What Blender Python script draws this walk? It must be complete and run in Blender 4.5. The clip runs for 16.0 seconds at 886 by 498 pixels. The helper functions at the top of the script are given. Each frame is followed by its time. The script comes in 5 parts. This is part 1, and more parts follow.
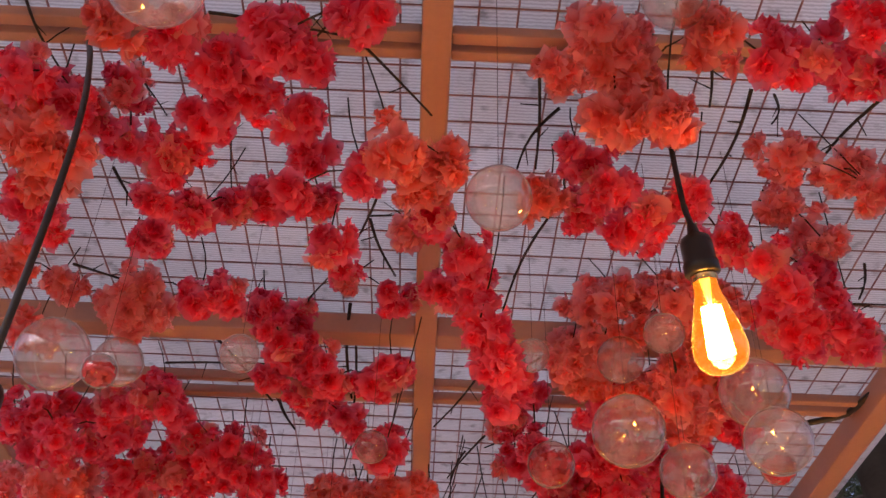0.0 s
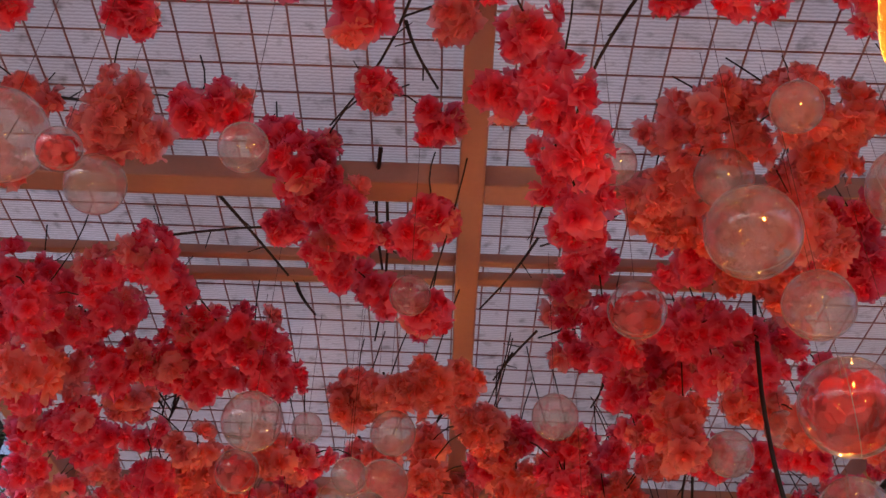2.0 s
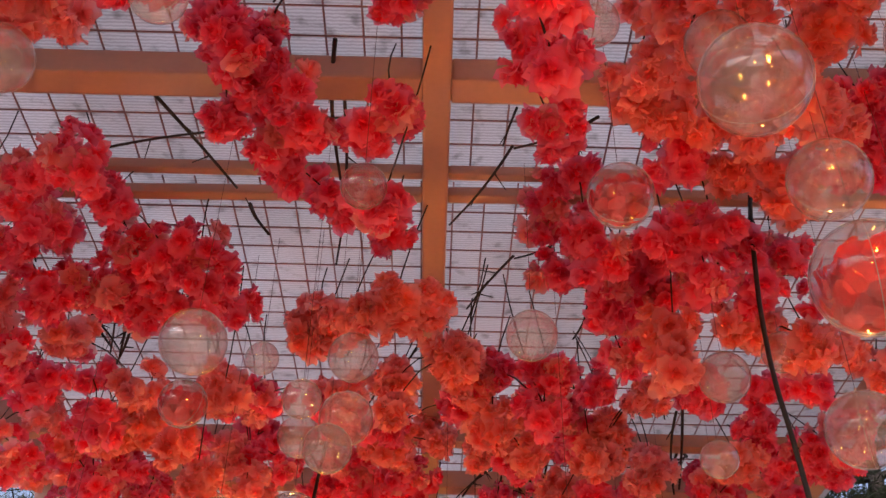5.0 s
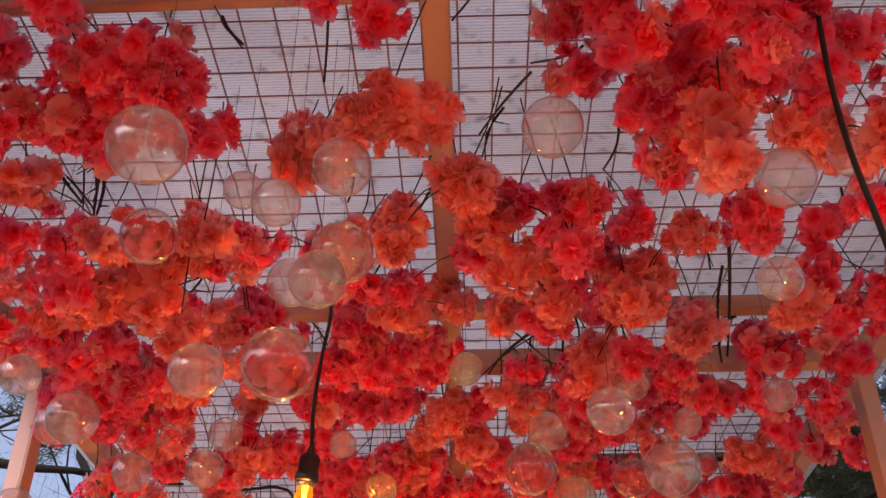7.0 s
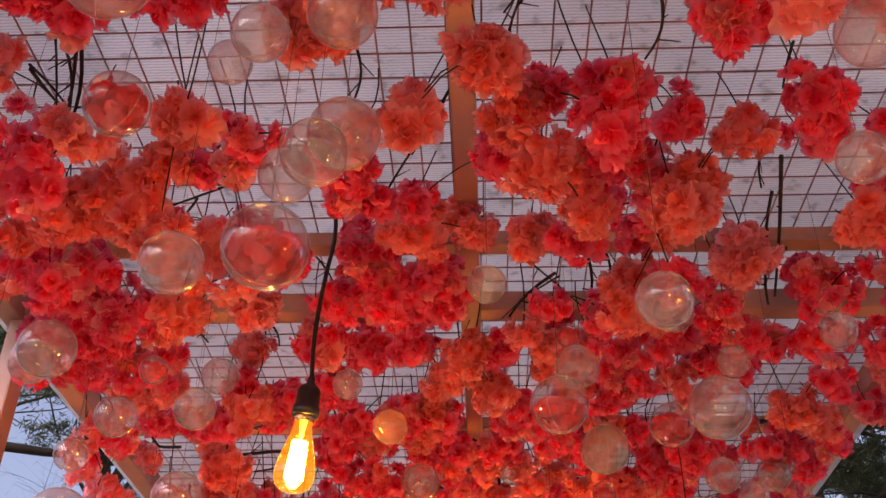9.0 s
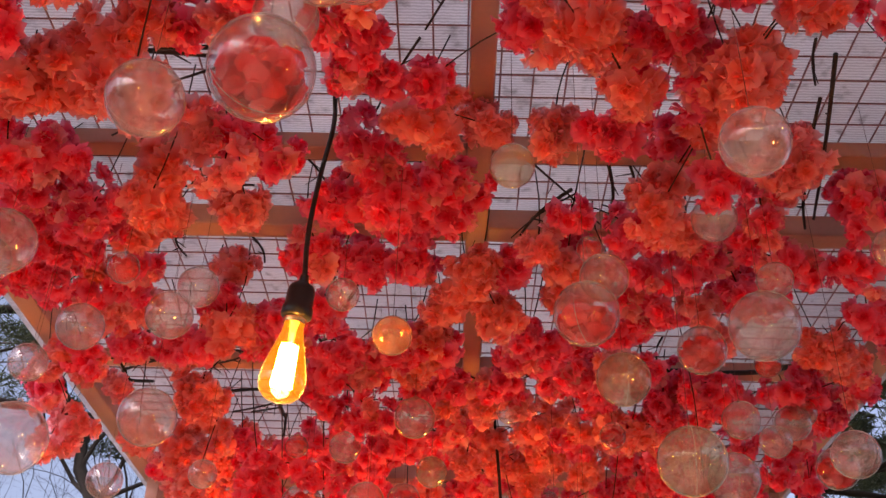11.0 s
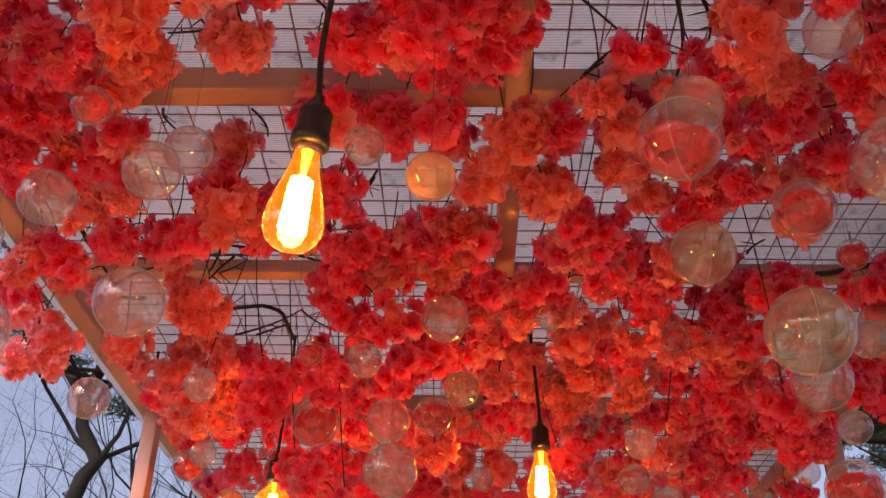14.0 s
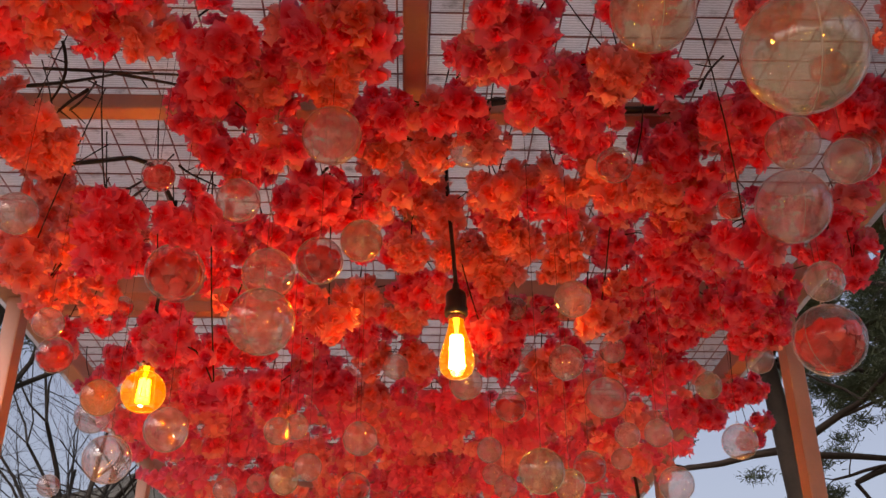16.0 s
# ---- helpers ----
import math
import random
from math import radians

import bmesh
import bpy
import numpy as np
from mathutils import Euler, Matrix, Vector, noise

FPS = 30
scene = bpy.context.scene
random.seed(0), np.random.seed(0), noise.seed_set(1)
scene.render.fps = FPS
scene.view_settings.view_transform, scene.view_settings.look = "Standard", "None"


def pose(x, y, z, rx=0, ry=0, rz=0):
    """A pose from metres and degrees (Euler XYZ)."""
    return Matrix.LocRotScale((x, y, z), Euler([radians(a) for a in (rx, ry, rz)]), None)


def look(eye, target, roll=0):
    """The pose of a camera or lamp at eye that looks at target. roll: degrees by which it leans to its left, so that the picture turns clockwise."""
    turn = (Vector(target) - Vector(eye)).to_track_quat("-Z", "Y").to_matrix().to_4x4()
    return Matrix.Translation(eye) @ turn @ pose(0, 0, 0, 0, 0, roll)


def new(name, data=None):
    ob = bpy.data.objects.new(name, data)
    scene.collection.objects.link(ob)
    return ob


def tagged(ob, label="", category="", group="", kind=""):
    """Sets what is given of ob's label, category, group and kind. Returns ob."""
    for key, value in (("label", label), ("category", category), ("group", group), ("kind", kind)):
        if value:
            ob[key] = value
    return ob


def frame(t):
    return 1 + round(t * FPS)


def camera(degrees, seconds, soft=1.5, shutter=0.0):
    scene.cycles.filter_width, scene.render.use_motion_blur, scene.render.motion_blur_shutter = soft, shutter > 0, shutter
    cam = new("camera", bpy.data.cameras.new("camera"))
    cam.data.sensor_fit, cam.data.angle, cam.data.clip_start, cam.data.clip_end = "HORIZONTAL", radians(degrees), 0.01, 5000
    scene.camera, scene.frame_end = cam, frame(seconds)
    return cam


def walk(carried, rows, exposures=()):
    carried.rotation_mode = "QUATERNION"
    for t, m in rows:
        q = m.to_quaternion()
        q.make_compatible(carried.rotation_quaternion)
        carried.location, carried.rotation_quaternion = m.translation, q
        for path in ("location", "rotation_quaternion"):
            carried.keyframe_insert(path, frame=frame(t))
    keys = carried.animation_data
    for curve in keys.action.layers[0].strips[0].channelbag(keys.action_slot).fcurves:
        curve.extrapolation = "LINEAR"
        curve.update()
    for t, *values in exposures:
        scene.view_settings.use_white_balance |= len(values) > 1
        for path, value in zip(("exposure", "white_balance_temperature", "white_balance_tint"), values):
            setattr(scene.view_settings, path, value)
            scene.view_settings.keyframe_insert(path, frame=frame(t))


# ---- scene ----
cam = camera(47.6, 16.0)
SKY, SUN, SUN_UP, SUN_ROUND = 0.155, 1.0, 42.0, 205.0
SHEET = (0.70, 0.685, 0.715)
BULB_COLOUR, GLASS_GLOW = (1.0, 0.58, 0.34), 0.42
EXPOSURES = [(0.0, 0.38, 5850, 24), (1.2, 0.32, 5850, 24), (2.0, 0.16, 5800, 25), (2.5, 0.28, 5850, 25), (3.0, 0.48, 5900, 24), (5.5, 0.63, 5950, 20), (7.0, 0.63, 6050, 22), (8.0, 0.55, 6200, 26), (11.0, 0.60, 6150, 25), (12.5, 0.70, 6150, 23), (13.5, 0.64, 6250, 24), (14.5, 0.22, 6500, 23), (15.0, 0.17, 6700, 25), (16.0, 0.25, 6850, 20)]
PATH = [
    (0, (0.066, 0.66, 1.619), (0.085, 2.224, 2.866), 2.0),
    (0.5, (0.082, 0.693, 1.613), (0.103, 2.259, 2.857), 1.9),
    (1, (0.113, 0.752, 1.607), (0.109, 2.318, 2.85), 2.0),
    (1.5, (0.088, 0.863, 1.602), (0.073, 2.433, 2.842), 2.2),
    (2, (0.034, 1.049, 1.613), (0.015, 2.613, 2.859), 2.4),
    (2.5, (0.026, 1.125, 1.608), (0.013, 2.688, 2.856), 2.1),
    (3, (0.045, 1.179, 1.613), (0.038, 2.741, 2.863), 1.9),
    (3.2, (0.035, 1.186, 1.619), (0.038, 2.76, 2.854), 1.9),
    (5.3, (0.075, 1.25, 1.623), (0.079, 2.842, 2.835), 1.0),
    (5.5, (0.082, 1.274, 1.621), (0.081, 2.869, 2.827), 0.8),
    (6, (0.117, 1.315, 1.615), (0.106, 2.923, 2.804), -0.6),
    (6.5, (0.131, 1.386, 1.608), (0.093, 3.01, 2.775), -0.6),
    (7, (0.098, 1.505, 1.61), (0.046, 3.159, 2.733), -0.0),
    (7.5, (0.065, 1.661, 1.611), (0.01, 3.311, 2.739), 0.3),
    (8, (0.099, 1.729, 1.61), (0.04, 3.378, 2.741), 0.0),
    (8.2, (0.119, 1.73, 1.607), (0.049, 3.377, 2.739), 0.4),
    (10.3, (0.009, 1.787, 1.603), (-0.055, 3.454, 2.707), 1.8),
    (10.5, (0.007, 1.814, 1.593), (-0.043, 3.48, 2.698), 1.8),
    (11, (0.038, 1.941, 1.608), (-0.004, 3.621, 2.692), 2.0),
    (11.5, (0.049, 2.021, 1.608), (-0.006, 3.709, 2.679), 2.1),
    (12, (0.028, 2.08, 1.616), (-0.037, 3.771, 2.683), 2.0),
    (12.5, (0.037, 2.111, 1.62), (-0.023, 3.805, 2.68), 1.4),
    (13, (0.05, 2.139, 1.62), (-0.007, 3.837, 2.675), 1.2),
    (13.5, (0.031, 2.179, 1.621), (-0.024, 3.883, 2.665), 1.2),
    (14, (-0.014, 2.246, 1.625), (-0.062, 3.962, 2.653), 1.3),
    (14.5, (-0.055, 2.295, 1.606), (-0.067, 4.032, 2.597), 0.7),
    (15, (-0.048, 2.373, 1.607), (-0.013, 4.134, 2.555), 0.3),
    (15.5, (0.02, 2.53, 1.625), (0.083, 4.291, 2.571), 0.3),
    (16, (0.054, 2.611, 1.624), (0.12, 4.378, 2.56), -0.4),
]
walk(cam, [(t, look(eye, target, roll)) for t, eye, target, roll in PATH], EXPOSURES)

# ---- world and light ----
world = bpy.data.worlds.new("sky")
scene.world = world
world.use_nodes = True
wn = world.node_tree
sky = wn.nodes.new("ShaderNodeTexSky")
sky.sky_type, sky.sun_disc = "NISHITA", False
sky.sun_elevation, sky.sun_rotation = radians(SUN_UP), radians(SUN_ROUND)
sky.air_density, sky.dust_density = 1.0, 6.0
wn.nodes["Background"].inputs[1].default_value = SKY
pale = wn.nodes.new("ShaderNodeHueSaturation")
pale.inputs["Saturation"].default_value = 0.75
wn.links.new(sky.outputs[0], pale.inputs["Color"])
wn.links.new(pale.outputs[0], wn.nodes["Background"].inputs[0])
sun = new("sun", bpy.data.lights.new("sun", "SUN"))
sun.data.energy, sun.data.angle, sun.data.color = SUN, radians(25), (1.0, 0.93, 0.88)
sun.matrix_world = look((math.sin(radians(SUN_ROUND)) * math.cos(radians(SUN_UP)), math.cos(radians(SUN_ROUND)) * math.cos(radians(SUN_UP)), math.sin(radians(SUN_UP))), (0, 0, 0))


# ---- materials ----
def shader(name):
    m = bpy.data.materials.new(name)
    m.use_nodes = True
    return m, m.node_tree.nodes, m.node_tree.links, m.node_tree.nodes["Principled BSDF"]


def paint(name, colour, rough=0.5, metal=0.0, vary=0.15, scale=6.0, fine=120.0, bump=0.15, random=0.0, soft=0.0):
    """A surface with stains at a large scale, grain at a fine one, and relief."""
    m, n, l, b = shader(name)
    co = n.new("ShaderNodeTexCoord")
    big, small = n.new("ShaderNodeTexNoise"), n.new("ShaderNodeTexNoise")
    big.inputs["Scale"].default_value, small.inputs["Scale"].default_value = scale, fine
    big.inputs["Detail"].default_value = 6.0
    l.new(co.outputs["Object"], big.inputs["Vector"])
    l.new(co.outputs["Object"], small.inputs["Vector"])
    mix = n.new("ShaderNodeMix")
    mix.data_type = "RGBA"
    mix.inputs[6].default_value = (*[c * (1 - vary) for c in colour], 1)
    mix.inputs[7].default_value = (*[min(1, c * (1 + vary)) for c in colour], 1)
    add = n.new("ShaderNodeMath")
    add.operation = "MULTIPLY_ADD"
    add.inputs[1].default_value = 0.35
    l.new(small.outputs[0], add.inputs[0])
    l.new(big.outputs[0], add.inputs[2])
    sub = n.new("ShaderNodeMath")
    sub.operation = "MULTIPLY_ADD"
    sub.inputs[1].default_value, sub.inputs[2].default_value = 1.6, -0.6
    sub.use_clamp = True
    l.new(add.outputs[0], sub.inputs[0])
    l.new(sub.outputs[0], mix.inputs[0])
    out = mix.outputs[2]
    if random:
        info, hsv = n.new("ShaderNodeObjectInfo"), n.new("ShaderNodeHueSaturation")
        val, hue = n.new("ShaderNodeMapRange"), n.new("ShaderNodeMapRange")
        val.inputs[3].default_value, val.inputs[4].default_value = 1 - random, 1 + random
        hue.inputs[3].default_value, hue.inputs[4].default_value = 0.5 - random * 0.035, 0.5 + random * 0.035
        l.new(info.outputs["Random"], val.inputs[0])
        l.new(info.outputs["Random"], hue.inputs[0])
        l.new(val.outputs[0], hsv.inputs["Value"])
        l.new(hue.outputs[0], hsv.inputs["Hue"])
        l.new(out, hsv.inputs["Color"])
        out = hsv.outputs[0]
    l.new(out, b.inputs["Base Color"])
    b.inputs["Roughness"].default_value, b.inputs["Metallic"].default_value = rough, metal
    bp = n.new("ShaderNodeBump")
    bp.inputs["Strength"].default_value, bp.inputs["Distance"].default_value = bump, 0.002
    l.new(small.outputs[0], bp.inputs["Height"])
    l.new(bp.outputs[0], b.inputs["Normal"])
    if soft:
        tr, mx = n.new("ShaderNodeBsdfTranslucent"), n.new("ShaderNodeMixShader")
        l.new(out, tr.inputs[0])
        mx.inputs[0].default_value = soft
        l.new(b.outputs[0], mx.inputs[1])
        l.new(tr.outputs[0], mx.inputs[2])
        l.new(mx.outputs[0], n["Material Output"].inputs[0])
    return m


def petal(name, heart, rim, soft=0.76, spread=0.019):
    """Thin dyed fabric: deep at the heart of the flower, paler towards the frayed rim, part of that paleness being sky
    light put into the colour; light shines through.
    """
    m, n, l, b = shader(name)
    co, sep, no = n.new("ShaderNodeTexCoord"), n.new("ShaderNodeSeparateXYZ"), n.new("ShaderNodeTexNoise")
    l.new(co.outputs["Object"], sep.inputs[0])
    flat = n.new("ShaderNodeCombineXYZ")
    l.new(sep.outputs[0], flat.inputs[0])
    l.new(sep.outputs[1], flat.inputs[1])
    ln, mr = n.new("ShaderNodeVectorMath"), n.new("ShaderNodeMapRange")
    ln.operation = "LENGTH"
    l.new(flat.outputs[0], ln.inputs[0])
    mr.inputs[1].default_value, mr.inputs[2].default_value = 0.003, spread
    no.inputs["Scale"].default_value, no.inputs["Detail"].default_value = 160.0, 4.0
    l.new(co.outputs["Object"], no.inputs["Vector"])
    jit = n.new("ShaderNodeMath")
    jit.operation = "MULTIPLY_ADD"
    jit.inputs[1].default_value = 0.010
    l.new(no.outputs[0], jit.inputs[0])
    l.new(ln.outputs["Value"], jit.inputs[2])
    off = n.new("ShaderNodeMath")
    off.operation = "SUBTRACT"
    off.inputs[1].default_value = 0.005
    l.new(jit.outputs[0], off.inputs[0])
    l.new(off.outputs[0], mr.inputs[0])
    mix = n.new("ShaderNodeMix")
    mix.data_type = "RGBA"
    mix.inputs[6].default_value, mix.inputs[7].default_value = (*heart, 1), (*rim, 1)
    l.new(mr.outputs[0], mix.inputs[0])
    info, hsv, val, hue = n.new("ShaderNodeObjectInfo"), n.new("ShaderNodeHueSaturation"), n.new("ShaderNodeMapRange"), n.new("ShaderNodeMapRange")
    val.inputs[3].default_value, val.inputs[4].default_value = 0.86, 1.04
    hue.inputs[3].default_value, hue.inputs[4].default_value = 0.492, 0.508
    l.new(info.outputs["Random"], val.inputs[0])
    l.new(info.outputs["Random"], hue.inputs[0])
    l.new(val.outputs[0], hsv.inputs["Value"])
    l.new(hue.outputs[0], hsv.inputs["Hue"])
    l.new(mix.outputs[2], hsv.inputs["Color"])
    l.new(hsv.outputs[0], b.inputs["Base Color"])
    b.inputs["Roughness"].default_value = 0.85
    b.inputs["Specular IOR Level"].default_value = 0.2
    tr, mx = n.new("ShaderNodeBsdfTranslucent"), n.new("ShaderNodeMixShader")
    l.new(hsv.outputs[0], tr.inputs[0])
    mx.inputs[0].default_value = soft
    l.new(b.outputs[0], mx.inputs[1])
    l.new(tr.outputs[0], mx.inputs[2])
    gap, sheer = n.new("ShaderNodeBsdfTransparent"), n.new("ShaderNodeMixShader")
    gap.inputs[0].default_value = (1.0, 0.72, 0.72, 1)
    sheer.inputs[0].default_value = 0.22
    l.new(mx.outputs[0], sheer.inputs[1])
    l.new(gap.outputs[0], sheer.inputs[2])
    l.new(sheer.outputs[0], n["Material Output"].inputs[0])
    return m


def clear(name, tint, haze, haze_colour, rough=0.04, ior=1.45, glow=0.0, glow_colour=(1, 1, 1)):
    """A thin clear shell: see-through, glossy towards its rim, with a little milky haze."""
    m, n, l, b = shader(name)
    n.remove(b)
    tr, gl, df = n.new("ShaderNodeBsdfTransparent"), n.new("ShaderNodeBsdfGlossy"), n.new("ShaderNodeBsdfDiffuse")
    tl = n.new("ShaderNodeBsdfTranslucent")
    tr.inputs[0].default_value = (*tint, 1)
    gl.inputs["Roughness"].default_value = rough
    df.inputs[0].default_value = tl.inputs[0].default_value = (*haze_colour, 1)
    fr, a, bm, c = n.new("ShaderNodeLayerWeight"), n.new("ShaderNodeMixShader"), n.new("ShaderNodeMixShader"), n.new("ShaderNodeMixShader")
    fr.inputs[0].default_value = 0.5
    power, rim = n.new("ShaderNodeMath"), n.new("ShaderNodeMath")
    power.operation, rim.operation = "POWER", "MULTIPLY_ADD"
    power.inputs[1].default_value = 6.0
    rim.inputs[1].default_value, rim.inputs[2].default_value = 1.0, 0.0
    l.new(fr.outputs["Facing"], power.inputs[0])
    l.new(power.outputs[0], rim.inputs[0])
    c.inputs[0].default_value = 0.5
    l.new(df.outputs[0], c.inputs[1])
    l.new(tl.outputs[0], c.inputs[2])
    no = n.new("ShaderNodeTexNoise")
    no.inputs["Scale"].default_value = 2.2
    mr = n.new("ShaderNodeMapRange")
    mr.inputs[1].default_value, mr.inputs[2].default_value = 0.3, 0.7
    mr.inputs[3].default_value, mr.inputs[4].default_value = haze * 0.85, haze * 1.15
    co = n.new("ShaderNodeTexCoord")
    l.new(co.outputs["Object"], no.inputs["Vector"])
    l.new(no.outputs[0], mr.inputs[0])
    l.new(mr.outputs[0], a.inputs[0])
    l.new(tr.outputs[0], a.inputs[1])
    l.new(c.outputs[0], a.inputs[2])
    sheen, edge = n.new("ShaderNodeBsdfGlossy"), n.new("ShaderNodeMixShader")
    sheen.inputs["Roughness"].default_value = 0.34
    edge.inputs[0].default_value = ((ior - 1) / (ior + 1)) ** 2 + 0.10
    l.new(a.outputs[0], edge.inputs[1])
    l.new(gl.outputs[0], edge.inputs[2])
    l.new(rim.outputs[0], bm.inputs[0])
    l.new(edge.outputs[0], bm.inputs[1])
    l.new(sheen.outputs[0], bm.inputs[2])
    last = bm
    if glow:
        em, ad = n.new("ShaderNodeEmission"), n.new("ShaderNodeAddShader")
        em.inputs[0].default_value, em.inputs[1].default_value = (*glow_colour, 1), glow
        l.new(last.outputs[0], ad.inputs[0])
        l.new(em.outputs[0], ad.inputs[1])
        last = ad
    l.new(last.outputs[0], n["Material Output"].inputs[0])
    return m


def moulded(name, tint, haze, haze_colour, thick=0.10, gloss=0.10):
    """Clear moulded plastic with a wall of its own: it bends light a little, shines sharply, most at the rim, and is
    faintly milky, in a colour that can hold the glow around it.
    """
    m, n, l, b = shader(name)
    n.remove(b)
    glass, thin = n.new("ShaderNodeBsdfGlass"), n.new("ShaderNodeBsdfTransparent")
    glass.inputs["Color"].default_value = thin.inputs[0].default_value = (*tint, 1)
    glass.inputs["Roughness"].default_value, glass.inputs["IOR"].default_value = 0.02, 1.45
    df, tl = n.new("ShaderNodeBsdfDiffuse"), n.new("ShaderNodeBsdfTranslucent")
    df.inputs[0].default_value = tl.inputs[0].default_value = (*haze_colour, 1)
    shine, sheen = n.new("ShaderNodeBsdfGlossy"), n.new("ShaderNodeBsdfGlossy")
    shine.inputs["Roughness"].default_value, sheen.inputs["Roughness"].default_value = 0.028, 0.30

    def blend(factor, one, two):
        mx = n.new("ShaderNodeMixShader")
        mx.inputs[0].default_value = factor
        l.new(one.outputs[0], mx.inputs[1])
        l.new(two.outputs[0], mx.inputs[2])
        return mx

    milky = blend(haze, blend(thick, thin, glass), blend(0.5, df, tl))
    co, no, mr = n.new("ShaderNodeTexCoord"), n.new("ShaderNodeTexNoise"), n.new("ShaderNodeMapRange")
    no.inputs["Scale"].default_value = 1.6
    mr.inputs[3].default_value, mr.inputs[4].default_value = haze * 0.7, haze * 1.3
    l.new(co.outputs["Object"], no.inputs["Vector"])
    l.new(no.outputs[0], mr.inputs[0])
    l.new(mr.outputs[0], milky.inputs[0])
    last = blend(0.5, blend(gloss, milky, shine), sheen)
    fr, power = n.new("ShaderNodeLayerWeight"), n.new("ShaderNodeMath")
    power.operation, power.inputs[1].default_value = "POWER", 6.5
    l.new(fr.outputs["Facing"], power.inputs[0])
    l.new(power.outputs[0], last.inputs[0])
    l.new(last.outputs[0], n["Material Output"].inputs[0])
    return m


def glowing(name, colour, strength):
    m, n, l, b = shader(name)
    b.inputs["Base Color"].default_value = (0.9, 0.6, 0.3, 1)
    b.inputs["Emission Color"].default_value = (*colour, 1)
    b.inputs["Emission Strength"].default_value = strength
    return m


def ribbed_sheet():
    """Milky twin-wall roof sheet with fine ribs and weather stains; daylight comes through it."""
    m, n, l, b = shader("ribbed_sheet")
    co, wave, wob = n.new("ShaderNodeTexCoord"), n.new("ShaderNodeTexWave"), n.new("ShaderNodeTexNoise")
    wave.bands_direction, wave.wave_profile = "Y", "SIN"
    wave.inputs["Scale"].default_value, wave.inputs["Distortion"].default_value = 54.0, 2.2
    wave.inputs["Detail"].default_value, wave.inputs["Detail Scale"].default_value = 2.0, 2.5
    wob.inputs["Scale"].default_value, wob.inputs["Detail"].default_value = 3.2, 9.0
    spot = n.new("ShaderNodeTexNoise")
    spot.inputs["Scale"].default_value, spot.inputs["Detail"].default_value = 38.0, 5.0
    for t in (wave, wob, spot):
        l.new(co.outputs["Object"], t.inputs["Vector"])
    ramp, speck = n.new("ShaderNodeMapRange"), n.new("ShaderNodeMapRange")
    ramp.inputs[1].default_value, ramp.inputs[2].default_value = 0.3, 0.75
    ramp.inputs[3].default_value, ramp.inputs[4].default_value = 0.78, 1.0
    speck.inputs[1].default_value, speck.inputs[2].default_value = 0.56, 0.72
    speck.inputs[3].default_value, speck.inputs[4].default_value = 1.0, 0.45
    ribs = n.new("ShaderNodeMapRange")
    ribs.inputs[3].default_value, ribs.inputs[4].default_value = 0.62, 1.0
    l.new(wob.outputs[0], ramp.inputs[0])
    l.new(spot.outputs[0], speck.inputs[0])
    l.new(wave.outputs[1], ribs.inputs[0])
    mu, mv = n.new("ShaderNodeMath"), n.new("ShaderNodeMath")
    mu.operation = mv.operation = "MULTIPLY"
    l.new(ramp.outputs[0], mu.inputs[0])
    l.new(speck.outputs[0], mu.inputs[1])
    l.new(mu.outputs[0], mv.inputs[0])
    l.new(ribs.outputs[0], mv.inputs[1])
    col = n.new("ShaderNodeMix")
    col.data_type = "RGBA"
    col.inputs[6].default_value, col.inputs[7].default_value = (0.10, 0.085, 0.075, 1), (*SHEET, 1)
    l.new(mv.outputs[0], col.inputs[0])
    tr, mx, bp = n.new("ShaderNodeBsdfTranslucent"), n.new("ShaderNodeMixShader"), n.new("ShaderNodeBump")
    l.new(col.outputs[2], b.inputs["Base Color"])
    l.new(col.outputs[2], tr.inputs[0])
    b.inputs["Roughness"].default_value = 0.35
    bp.inputs["Strength"].default_value, bp.inputs["Distance"].default_value = 0.18, 0.002
    l.new(wave.outputs[1], bp.inputs["Height"])
    l.new(bp.outputs[0], b.inputs["Normal"])
    mx.inputs[0].default_value = 0.80
    l.new(b.outputs[0], mx.inputs[1])
    l.new(tr.outputs[0], mx.inputs[2])
    l.new(mx.outputs[0], n["Material Output"].inputs[0])
    return m


STEEL = paint("pink_painted_steel", (0.44, 0.25, 0.205), 0.45, vary=0.12, scale=5, bump=0.1)
WIRE = paint("coated_wire", (0.27, 0.13, 0.125), 0.5, vary=0.25, scale=20)
SHEET_MAT = ribbed_sheet()
# Rim colours hold some backlight from the sky besides the dye.
RED = petal("red_pink_petal", (0.97, 0.05, 0.125), (1.0, 0.25, 0.43))
ORANGE = petal("salmon_petal", (0.98, 0.24, 0.185), (1.0, 0.46, 0.45))
PALE = petal("pale_pink_petal", (0.97, 0.30, 0.32), (1.0, 0.52, 0.56))
TWIG = paint("dark_twig", (0.035, 0.024, 0.02), 0.8, vary=0.4, scale=40)
CORD = paint("black_cord", (0.012, 0.012, 0.012), 0.45, vary=0.3, scale=60)
BAKELITE = paint("black_bakelite", (0.012, 0.011, 0.011), 0.3, vary=0.2, scale=50)
BRASS = paint("brass_cap", (0.75, 0.48, 0.2), 0.25, metal=1.0, vary=0.15, scale=80)
# Salmon haze on these two: reflected warm glow put into the colour.
BALL = moulded("clear_plastic", (0.99, 0.975, 0.965), 0.036, (0.98, 0.50, 0.40))
BALL_THIN = moulded("thin_clear_plastic", (0.99, 0.98, 0.975), 0.012, (0.96, 0.62, 0.56), 0.1, 0.06)
BALL_GREEN = moulded("smoky_plastic", (0.96, 0.95, 0.90), 0.050, (0.84, 0.67, 0.46))
